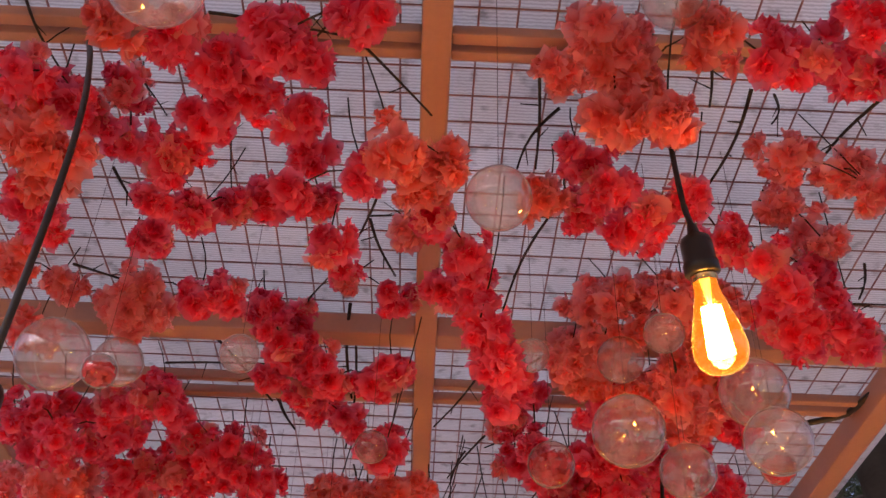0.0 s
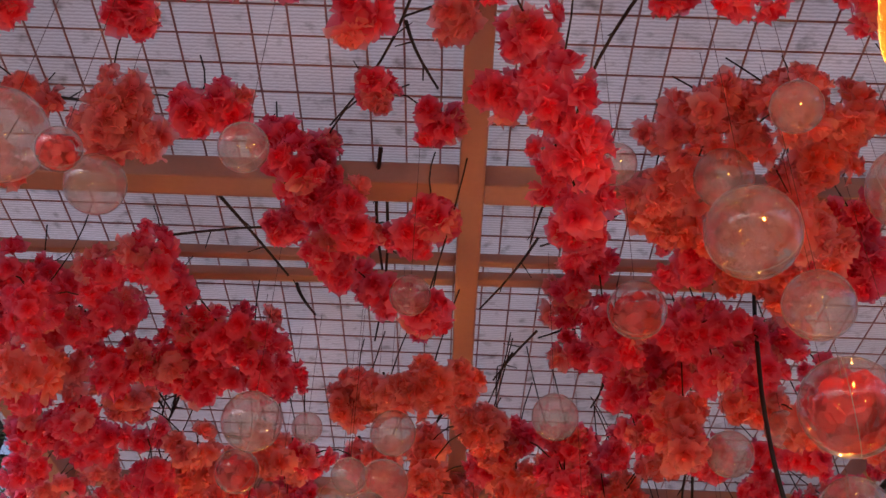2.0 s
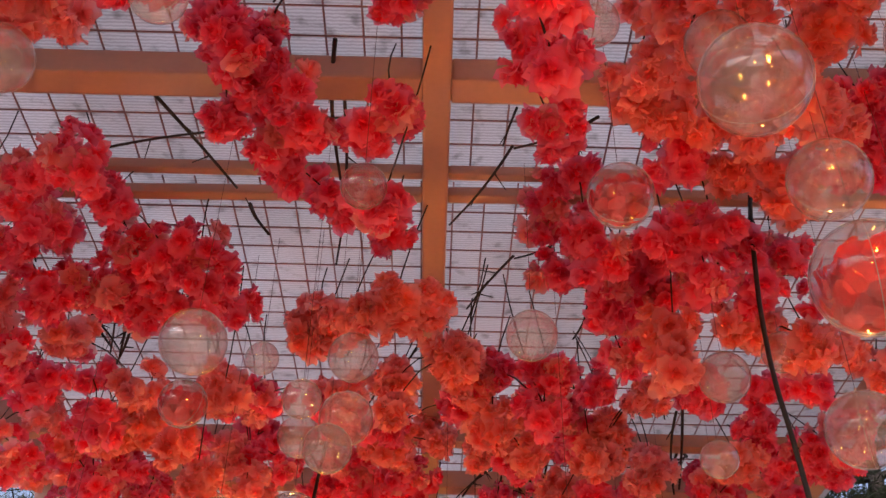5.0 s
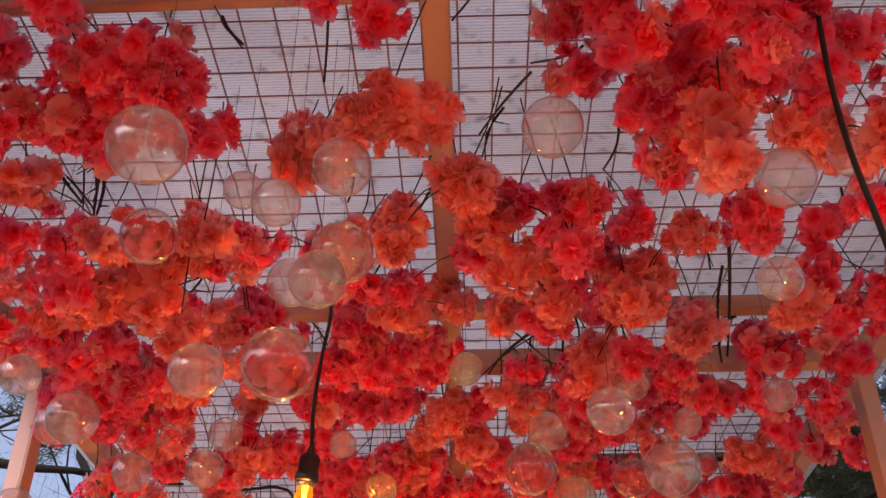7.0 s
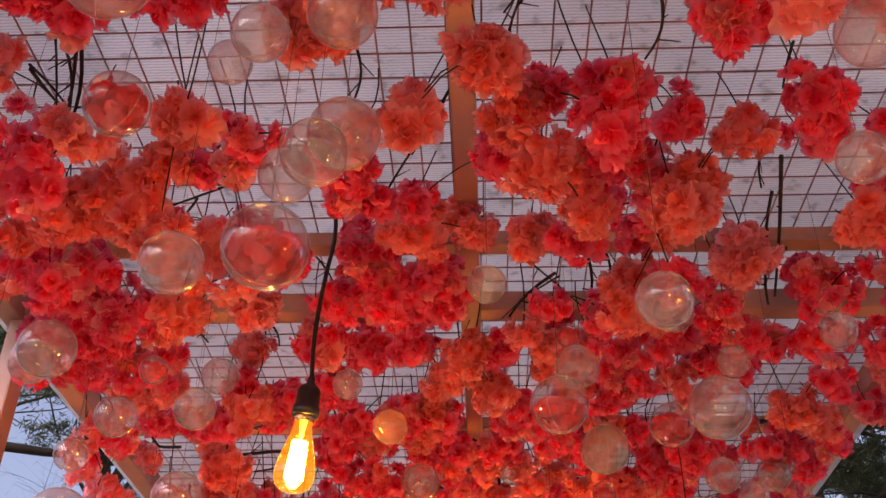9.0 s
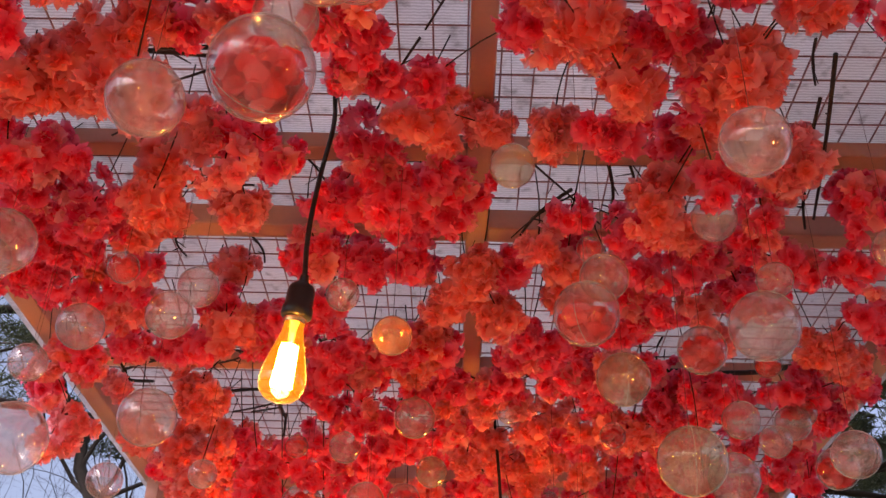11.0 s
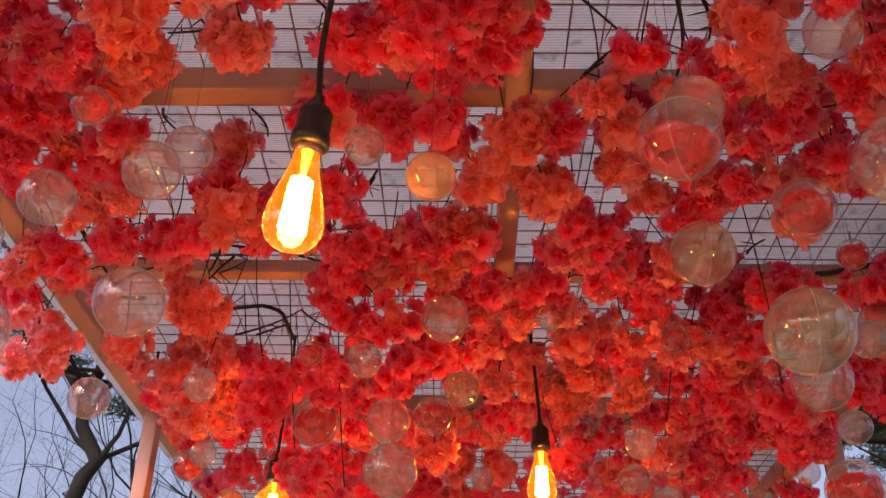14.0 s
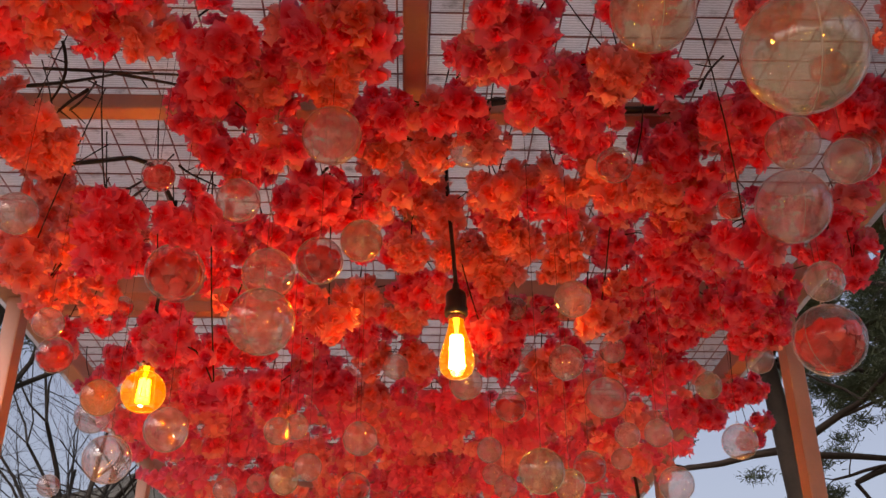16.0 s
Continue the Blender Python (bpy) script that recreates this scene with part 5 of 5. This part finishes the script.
ball("g", 0.338, 3.178, 2.089, 0.091)
ball("c", -0.376, 3.181, 2.287, 0.068)
ball("c", -0.668, 3.191, 2.379, 0.074)
ball("r", 0.223, 3.191, 2.42, 0.039)
ball("c", -0.136, 3.195, 2.335, 0.049)
ball("c", -0.575, 3.217, 2.226, 0.055)
ball("r", 0.387, 3.25, 2.287, 0.072)
ball("c", -0.551, 3.304, 2.331, 0.073)
ball("c", -0.381, 3.307, 2.408, 0.066)
ball("c", -0.621, 3.324, 2.155, 0.107)
ball("c", -0.428, 3.33, 2.195, 0.088)
ball("g", 0.291, 3.368, 2.294, 0.085)
ball("c", 0.528, 3.67, 2.25, 0.093)
ball("c", 0.618, 3.686, 2.328, 0.06)
ball("c", -0.048, 3.69, 2.359, 0.077)
ball("c", -0.429, 3.696, 2.242, 0.053)
ball("r", -0.264, 3.699, 2.301, 0.043)
ball("r", 0.634, 3.71, 2.498, 0.054)
ball("c", 0.576, 3.74, 2.393, 0.074)
ball("r", 0.33, 3.751, 2.359, 0.05)
ball("r", 0.583, 3.764, 2.111, 0.091)
ball("c", -0.132, 3.776, 2.135, 0.086)
ball("r", -0.068, 3.823, 2.246, 0.065)
ball("c", 0.726, 3.827, 2.449, 0.06)
ball("c", -0.654, 3.829, 2.272, 0.071)
ball("c", 0.706, 3.829, 2.429, 0.073)
ball("r", 0.511, 3.832, 2.345, 0.041)
ball("c", -0.317, 3.842, 1.977, 0.06)
ball("c", 0.138, 3.855, 2.449, 0.053)
ball("r", -0.269, 3.86, 2.244, 0.082)
ball("r", 0.793, 3.867, 2.349, 0.085)
ball("c", -0.196, 3.879, 2.372, 0.065)
ball("g", 0.227, 3.885, 1.976, 0.06)
ball("c", -0.267, 3.913, 2.038, 0.06)
ball("c", 0.29, 3.919, 2.237, 0.054)
ball("c", -0.152, 3.933, 2.279, 0.078)
ball("c", 0.673, 3.94, 2.28, 0.061)
ball("g", -0.021, 3.98, 2.362, 0.066)
ball("c", -0.516, 4.089, 2.267, 0.05)
ball("g", 0.311, 4.183, 2.037, 0.05)
ball("c", 0.608, 4.225, 2.121, 0.06)
ball("c", 0.506, 4.273, 2.062, 0.06)
ball("c", -0.029, 4.307, 2.149, 0.06)
ball("g", -0.157, 4.317, 2.078, 0.05)
ball("c", 0.498, 4.325, 2.167, 0.05)
ball("c", -0.179, 4.362, 2.179, 0.05)
ball("c", -0.124, 4.386, 2.12, 0.05)
ball("c", 0.163, 4.414, 2.291, 0.064)
ball("r", 0.388, 4.416, 2.131, 0.06)
ball("c", 0.36, 4.43, 2.341, 0.069)
ball("r", -0.044, 4.453, 2.099, 0.06)
ball("g", 0.273, 4.489, 2.481, 0.048)
ball("c", 0.481, 4.494, 2.216, 0.05)
ball("c", -0.165, 4.522, 2.239, 0.05)
ball("g", 0.666, 4.533, 2.333, 0.055)
ball("o", -0.56, 4.535, 2.301, 0.074)
ball("r", -0.541, 4.536, 2.5, 0.044)
ball("c", 0.215, 4.541, 2.199, 0.05)
ball("c", 0.027, 4.565, 2.382, 0.054)
ball("c", 0.484, 4.573, 2.426, 0.056)
ball("r", -0.684, 4.592, 2.413, 0.077)
ball("r", 0.269, 4.62, 2.316, 0.066)
ball("c", 0.818, 4.632, 2.43, 0.061)
ball("c", 0.492, 4.719, 2.372, 0.092)
ball("c", -0.33, 4.731, 2.167, 0.05)
ball("c", 0.265, 4.752, 2.181, 0.05)
ball("c", -0.649, 4.784, 2.345, 0.077)
ball("c", -0.406, 4.853, 2.55, 0.05)
ball("c", 0.327, 4.861, 2.522, 0.073)
ball("c", -0.748, 4.871, 2.212, 0.05)
ball("c", 0.561, 4.932, 2.295, 0.05)
ball("c", 0.258, 4.985, 2.272, 0.05)
ball("c", -0.607, 5.022, 2.388, 0.05)
ball("c", -0.19, 5.14, 2.5, 0.042)
ball("c", -0.347, 5.269, 2.324, 0.05)

# ---- bare twigs ----
branch(-0.462, 1.473, -0.404, 1.525, 2.560, 0.0016, -0.006)
branch(-0.339, 1.608, -0.288, 1.586, 2.560, 0.0012, 0.001)
branch(-0.219, 1.632, -0.224, 1.743, 2.560, 0.0012, -0.003)
branch(-0.060, 1.495, 0.057, 1.566, 2.560, 0.0019, 0.002)
branch(0.197, 1.556, 0.200, 1.658, 2.560, 0.0019, 0.003)
branch(0.232, 1.621, 0.175, 1.659, 2.560, 0.0020, -0.010)
branch(0.263, 1.802, 0.183, 1.994, 2.560, 0.0022, -0.012)
branch(0.485, 1.570, 0.441, 1.671, 2.560, 0.0024, 0.008)
branch(0.666, 1.574, 0.573, 1.634, 2.560, 0.0021, -0.006)
branch(-0.036, 1.875, 0.009, 1.914, 2.560, 0.0022, -0.006)
branch(-0.021, 1.814, -0.133, 1.985, 2.560, 0.0017, 0.012)
branch(-0.420, 1.782, -0.367, 1.771, 2.560, 0.0022, -0.001)
branch(-0.341, 1.765, -0.289, 1.723, 2.560, 0.0013, 0.008)
branch(-0.542, 2.028, -0.410, 1.959, 2.560, 0.0020, -0.001)
branch(-0.040, 1.869, 0.042, 1.760, 2.560, 0.0013, 0.003)
branch(-0.076, 2.109, -0.074, 2.295, 2.560, 0.0025, -0.008)
branch(0.415, 1.510, 0.407, 1.530, 2.560, 0.0019, 0.003)
branch(0.518, 1.578, 0.493, 1.554, 2.560, 0.0016, 0.009)
branch(0.772, 2.048, 0.785, 1.934, 2.560, 0.0021, 0.001)
branch(0.771, 1.936, 0.738, 1.922, 2.560, 0.0020, 0.006)
branch(-0.121, 1.494, -0.055, 1.389, 2.560, 0.0015, 0.004)
branch(-0.232, 1.482, -0.057, 1.440, 2.560, 0.0019, -0.010)
branch(-0.616, 1.957, -0.563, 1.932, 2.560, 0.0020, 0.006)
branch(-0.342, 2.206, -0.223, 2.319, 2.560, 0.0024, 0.002)
branch(-0.234, 2.453, -0.190, 2.424, 2.560, 0.0027, -0.005)
branch(-0.442, 2.333, -0.136, 2.187, 2.560, 0.0018, -0.011)
branch(-0.070, 2.206, -0.094, 2.497, 2.560, 0.0020, 0.009)
branch(0.172, 2.227, 0.150, 2.218, 2.560, 0.0016, -0.001)
branch(0.233, 2.226, 0.250, 2.232, 2.560, 0.0016, 0.005)
branch(0.289, 2.241, 0.165, 2.223, 2.560, 0.0020, 0.009)
branch(0.172, 2.304, 0.081, 2.392, 2.560, 0.0020, 0.005)
branch(0.263, 2.523, 0.184, 2.470, 2.560, 0.0018, 0.010)
branch(0.193, 2.572, 0.115, 2.613, 2.560, 0.0019, -0.003)
branch(-0.460, 2.513, -0.519, 2.784, 2.560, 0.0019, 0.007)
branch(-0.575, 2.779, -0.511, 2.756, 2.560, 0.0027, -0.001)
branch(-0.478, 2.715, -0.529, 2.842, 2.560, 0.0026, 0.010)
branch(-0.638, 2.545, -0.568, 2.507, 2.560, 0.0020, 0.009)
branch(-0.419, 3.366, -0.302, 3.239, 2.560, 0.0027, -0.010)
branch(0.222, 3.346, 0.133, 3.368, 2.560, 0.0026, -0.009)
branch(0.154, 2.648, 0.123, 2.652, 2.560, 0.0019, -0.007)
branch(0.328, 2.664, 0.302, 2.699, 2.560, 0.0020, 0.011)
branch(0.524, 2.754, 0.496, 2.759, 2.560, 0.0021, -0.002)
branch(0.566, 3.005, 0.610, 3.303, 2.560, 0.0029, 0.003)
branch(0.529, 2.976, 0.516, 2.982, 2.560, 0.0019, -0.005)
branch(0.042, 2.830, -0.019, 2.889, 2.560, 0.0021, 0.000)
branch(-0.031, 2.986, -0.100, 3.069, 2.560, 0.0018, -0.003)
branch(-0.448, 3.022, -0.290, 3.022, 2.628, 0.0034, -0.004)
branch(-0.295, 3.037, -0.502, 3.049, 2.560, 0.0019, 0.002)
branch(-0.477, 2.699, -0.500, 2.779, 2.560, 0.0026, 0.002)
branch(-0.504, 2.698, -0.504, 2.791, 2.560, 0.0022, 0.010)
branch(-0.573, 2.769, -0.498, 2.773, 2.560, 0.0018, 0.004)
branch(-0.093, 2.733, -0.092, 2.769, 2.560, 0.0020, 0.010)
branch(0.724, 2.864, 0.703, 2.873, 2.560, 0.0019, 0.009)
branch(0.271, 3.258, 0.276, 3.347, 2.560, 0.0026, 0.012)
branch(0.140, 3.264, 0.266, 3.333, 2.560, 0.0017, 0.004)
branch(0.231, 3.357, 0.118, 3.377, 2.560, 0.0014, -0.008)
branch(0.304, 3.258, 0.306, 3.259, 2.560, 0.0022, 0.009)
branch(-0.404, 3.096, -0.498, 3.120, 2.560, 0.0021, 0.011)
branch(-0.429, 3.271, -0.365, 3.235, 2.560, 0.0018, 0.010)
branch(-0.399, 3.331, -0.418, 3.248, 2.560, 0.0019, 0.002)
branch(-0.236, 3.258, -0.183, 3.235, 2.560, 0.0018, 0.005)
branch(-0.506, 3.513, -0.459, 3.458, 2.560, 0.0020, -0.007)
branch(-0.362, 3.512, -0.321, 3.474, 2.560, 0.0020, 0.008)
branch(-0.179, 3.701, -0.206, 3.662, 2.560, 0.0021, 0.002)
branch(0.573, 3.098, 0.568, 3.179, 2.560, 0.0026, -0.005)
branch(0.613, 3.270, 0.605, 3.332, 2.560, 0.0028, -0.010)
branch(0.620, 3.289, 0.593, 3.145, 2.560, 0.0023, 0.008)
branch(-0.550, 4.341, -0.346, 4.048, 2.560, 0.0021, 0.012)
branch(-0.378, 4.213, -0.291, 4.147, 2.560, 0.0020, -0.010)
branch(-0.756, 3.999, -0.578, 3.842, 2.560, 0.0026, 0.007)
branch(-0.760, 3.878, -0.701, 3.949, 2.560, 0.0031, -0.002)
branch(-0.764, 4.105, -0.566, 3.861, 2.560, 0.0027, -0.008)
branch(-0.483, 3.982, -0.526, 3.958, 2.560, 0.0025, -0.005)
branch(-0.172, 3.679, -0.242, 3.699, 2.560, 0.0019, 0.006)
branch(-0.701, 3.796, -0.572, 3.684, 2.560, 0.0027, 0.009)
branch(-0.642, 3.805, -0.598, 3.784, 2.560, 0.0022, -0.011)
branch(-0.539, 3.927, -0.294, 3.830, 2.560, 0.0022, 0.003)
branch(-0.756, 4.441, -0.706, 4.394, 2.560, 0.0028, -0.011)
branch(-0.579, 3.974, -0.392, 3.832, 2.560, 0.0026, 0.005)
branch(-0.430, 3.936, -0.260, 3.867, 2.560, 0.0024, -0.004)
branch(-0.571, 4.071, -0.422, 3.850, 2.560, 0.0021, 0.009)
branch(-0.488, 3.857, -0.506, 3.902, 2.560, 0.0024, 0.012)
branch(-0.499, 4.338, -0.381, 4.114, 2.560, 0.0023, 0.000)
branch(-0.287, 3.872, -0.267, 3.882, 2.560, 0.0023, 0.012)
branch(0.536, 3.953, 0.510, 3.765, 2.560, 0.0020, -0.005)
branch(0.472, 3.880, 0.454, 3.863, 2.560, 0.0019, -0.010)
branch(-0.012, 4.032, -0.008, 3.967, 2.560, 0.0015, 0.002)
branch(-0.102, 4.214, -0.094, 4.154, 2.560, 0.0021, -0.011)
branch(0.255, 4.388, 0.235, 4.326, 2.560, 0.0017, -0.007)
branch(0.683, 5.404, 0.702, 5.404, 2.320, 0.0060, -0.002)
branch(-0.143, 5.982, -0.154, 5.982, 2.523, 0.0069, 0.003)

# ---- cables ----
cable([(0.148, 3.955, 2.604), (0.240, 3.936, 2.604), (0.355, 3.966, 2.604), (0.470, 3.958, 2.603), (0.590, 3.972, 2.604), (0.690, 3.962, 2.604), (0.790, 3.912, 2.604), (0.850, 3.935, 2.604)], 0.0062)
cable([(-0.652, 4.188, 2.628), (-0.550, 4.186, 2.628), (-0.450, 4.162, 2.628), (-0.416, 4.195, 2.628), (-0.414, 4.345, 2.636)], 0.0045)
cable([(-0.414, 3.000, 2.628), (-0.342, 2.999, 2.628), (-0.251, 2.993, 2.628)], 0.0040)
cable([(-0.747, 2.992, 2.628), (-0.712, 2.997, 2.628)], 0.0040)
cable([(-0.749, 4.003, 2.628), (-0.762, 4.137, 2.628), (-0.700, 4.134, 2.628)], 0.0040)
cable([(0.831, 2.441, 2.628), (0.903, 2.400, 2.628), (0.925, 2.279, 2.628)], 0.0066)


# ---- far end of the arbour: countless blossoms, too far off to tell apart ----
def far_blossoms(colour, count, seed, label):
    rnd = random.Random(seed)
    src = [bmesh.new() for _ in range(3)]
    for k, b in enumerate(src):
        b.from_mesh(flower_mesh(60 + k, PETALS[colour], 0.0235, ((5, 0.0, 1.0), (4, 0.7, 0.85))))
    verts, faces = [], []
    for _ in range(count):
        c = Vector((rnd.uniform(LEFT + 0.17, RIGHT - 0.17), 4.9 + (Y1 - 5.1) * rnd.random() ** 1.3, rnd.uniform(2.36, 2.57)))
        for k in range(6):
            d = Vector((rnd.gauss(0, 1), rnd.gauss(0, 1), rnd.gauss(0, 1))).normalized()
            m = Matrix.Translation(c + d * 0.032) @ d.to_track_quat("Z", "Y").to_matrix().to_4x4()
            b = rnd.choice(src)
            n = len(verts)
            b.verts.index_update()
            verts += [m @ v.co for v in b.verts]
            faces += [[n + v.index for v in f.verts] for f in b.faces]
    me = bpy.data.meshes.new("far_blossoms")
    me.from_pydata(verts, [], faces)
    me.materials.append(PETALS[colour])
    me.shade_smooth()
    for b in src:
        b.free()
    return tagged(new("far_blossoms", me), label, "artificial blossom", kind="stuff")


far_blossoms("r", 540, 21, "dense red-pink fabric blossoms at the far end")
far_blossoms("o", 400, 22, "dense salmon fabric blossoms at the far end")


# ---- paving ----
slab = mesh_of("slab", box(bmesh.new(), (-0.296, -0.296, -0.02), (0.296, 0.296, 0.0), 0.005), PAVING)
for i in range(4):
    for j in range(18):
        shared("slab", slab, pave, Matrix.Translation((-0.85 + 0.6 * i, -1.75 + 0.6 * j, random.uniform(-0.003, 0.0))))


# ---- trees ----
def limb(bm, start, way, length, radius, depth, rnd, ends, droop=0.0, spread=0.75):
    pts, radii = [start], [radius]
    d = way.normalized()
    n = 4
    for k in range(n):
        d = (d + Vector((rnd.gauss(0, 0.16), rnd.gauss(0, 0.16), rnd.gauss(0, 0.12) - droop))).normalized()
        pts.append(pts[-1] + d * length / n)
        radii.append(radius * (1 - 0.45 * (k + 1) / n))
    tube(bm, pts, radii, 6 if depth > 1 else 4)
    if depth == 0:
        ends.append((pts[-1], d))
        return
    for k in range(rnd.choice((2, 3, 3))):
        at = pts[rnd.choice((2, 3, 4, 4))]
        turn = (d + Vector((rnd.gauss(0, spread), rnd.gauss(0, spread), rnd.gauss(0.1, spread * 0.7)))).normalized()
        limb(bm, at, turn, length * rnd.uniform(0.6, 0.85), radii[-1] * rnd.uniform(0.55, 0.9), depth - 1, rnd, ends, droop, spread)


def pine_tree(x, y, height, radius, seed, low, needles=150):
    rnd = random.Random(seed)
    top = thing("pine_tree", (x, y, -0.02), "dark green pine with dark bark beside the arbour", "tree", "trees beyond the arbour")
    pts = [Vector((rnd.gauss(0, 0.07), rnd.gauss(0, 0.07), height * k / 8)) for k in range(9)]
    part("trunk", tube(bmesh.new(), pts, [radius * (1.2 - 0.12 * k) for k in range(9)], 10), PINE_BARK, top, "", True)
    verts, faces = [], []
    for k in range(16):
        h = low + (height - low) * (k // 3 + 0.22 * rnd.random()) / 5.2
        a = 2.4 * k + rnd.uniform(-0.3, 0.3)
        bm, ends = bmesh.new(), []
        reach = (1.9 - 1.0 * (h - low) / (height - low)) * rnd.uniform(0.7, 1.1)
        limb(bm, Vector((0, 0, h)), Vector((math.cos(a), math.sin(a), 0.15)), reach * 0.62, radius * 0.3, 2, rnd, ends, 0.03, 0.6)
        part("limb", bm, PINE_BARK, top, "", True)
        for p, d in ends:
            for c in range(3):
                centre = p + Vector((rnd.gauss(0, 0.16), rnd.gauss(0, 0.16), rnd.gauss(0.03, 0.025)))
                for q in range(needles):
                    w = Vector((rnd.gauss(0, 1), rnd.gauss(0, 1), rnd.gauss(0.35, 0.7))).normalized()
                    s = centre + Vector((rnd.gauss(0, 0.07), rnd.gauss(0, 0.07), rnd.gauss(0, 0.03)))
                    u = w.cross(Vector((rnd.random(), rnd.random(), rnd.random()))).normalized() * 0.0055
                    n = len(verts)
                    verts += [s - u, s + u, s + w * rnd.uniform(0.06, 0.11)]
                    faces.append((n, n + 1, n + 2))
    me = bpy.data.meshes.new("crown")
    me.from_pydata(verts, [], faces)
    me.materials.append(NEEDLE)
    ob = new("crown", me)
    ob.parent = top
    return top


def crooked_tree(x, y, seed):
    """A bent bare trunk that forks above head height, with a broken stub and long thin shoots."""
    rnd = random.Random(seed)
    top = thing("bare_tree", (x, y, -0.02), "leafless tree with a crooked dark trunk beside the arbour", "tree", "trees beyond the arbour")
    trunk = [(-0.38, 0, 0), (-0.26, 0.02, 1.93), (-0.08, 0, 3.5), (-0.01, 0, 3.82), (0.07, 0, 3.94), (-0.09, 0, 4.19), (-0.12, 0, 4.4), (-0.03, 0, 4.67)]
    part("trunk", tube(bmesh.new(), trunk, [0.095, 0.075, 0.058, 0.055, 0.058, 0.048, 0.045, 0.042], 12), BARK, top, "", True)
    part("limb", tube(bmesh.new(), [trunk[-2], (-0.31, 0, 4.65), (-0.39, 0, 4.77), (-0.41, 0, 4.85)], [0.038, 0.032, 0.030, 0.022], 8), BARK, top, "broken stub", True)
    part("limb", tube(bmesh.new(), [trunk[-1], (0.02, 0, 4.92), (0.0, 0, 5.27), (0.12, 0, 5.77)], [0.042, 0.038, 0.032, 0.026], 8), BARK, top, "", True)
    for k in range(9):
        bm, ends = bmesh.new(), []
        at = Vector(trunk[4 + k % 4])
        a = 2.4 * k
        limb(bm, at, Vector((math.cos(a), math.sin(a), 0.9)), 0.9, 0.020, 3, rnd, ends, 0.0, 0.45)
        part("limb", bm, BARK, top, "", True)
    return top


def shoots(x, y, low, seed, count=10):
    """A leafless shrub-like tree of many long thin upright shoots."""
    rnd = random.Random(seed)
    top = thing("bare_tree", (x, y, -0.02), "leafless young tree of many thin dark shoots", "tree", "trees beyond the arbour")
    part("trunk", tube(bmesh.new(), [(0, 0, 0), (0.05, 0, low * 0.5), (0, 0.03, low)], [0.07, 0.055, 0.05], 8), BARK, top, "", True)
    for k in range(count):
        bm, ends = bmesh.new(), []
        a = 2.4 * k + rnd.uniform(-0.3, 0.3)
        limb(bm, Vector((0, 0.02, low * rnd.uniform(0.7, 1.0))), Vector((math.cos(a) * 0.6, math.sin(a) * 0.6, rnd.uniform(0.6, 1.2))), rnd.uniform(0.9, 1.4), 0.026, 4, rnd, ends, -0.02, 0.42)
        part("limb", bm, BARK, top, "", True)
    return top


crooked_tree(-2.66, 9.0, 5)
shoots(-2.05, 9.6, 2.7, 6)
shoots(-3.9, 10.5, 2.8, 7)
shoots(-3.0, 12.0, 3.6, 8)
shoots(-1.7, 11.5, 3.2, 9)
pine_tree(-3.7, 8.4, 8.6, 0.14, 3, 4.4)
pine_tree(2.66, 9.2, 7.2, 0.10, 8, 3.5, 230)
pine_tree(4.9, 11.4, 8.0, 0.16, 9, 4.2)
pine_tree(3.5, 7.4, 7.4, 0.14, 14, 4.9)
# Needles thickened on this and the next two, to shade the right roof.
pine_tree(2.2, 4.9, 7.2, 0.15, 12, 4.2, 330)
# These two stand out of view, added only as shade for the sheet.
pine_tree(1.9, 3.2, 7.6, 0.14, 17, 4.3, 330)
pine_tree(1.95, 1.6, 7.2, 0.16, 15, 4.2, 330)

# low wooded hill far off
bm = bmesh.new()
rnd = random.Random(4)
rows = []
for i in range(61):
    a = math.radians(-110 + 104 * i / 60)
    rows.append([bm.verts.new((d * math.sin(a), d * math.cos(a), z)) for d, z in ((70, -0.5), (85, 14 + rnd.uniform(-1, 1)), (110, 29 + 3 * math.sin(i * 0.35) + rnd.uniform(-1.2, 1.2)), (150, -0.5))])
for a, b in zip(rows, rows[1:]):
    for k in range(3):
        bm.faces.new((a[k], b[k], b[k + 1], a[k + 1]))
tagged(new("backdrop", mesh_of("backdrop", bm, HILL)), "low dark wooded hill far off", "hill", kind="structure")
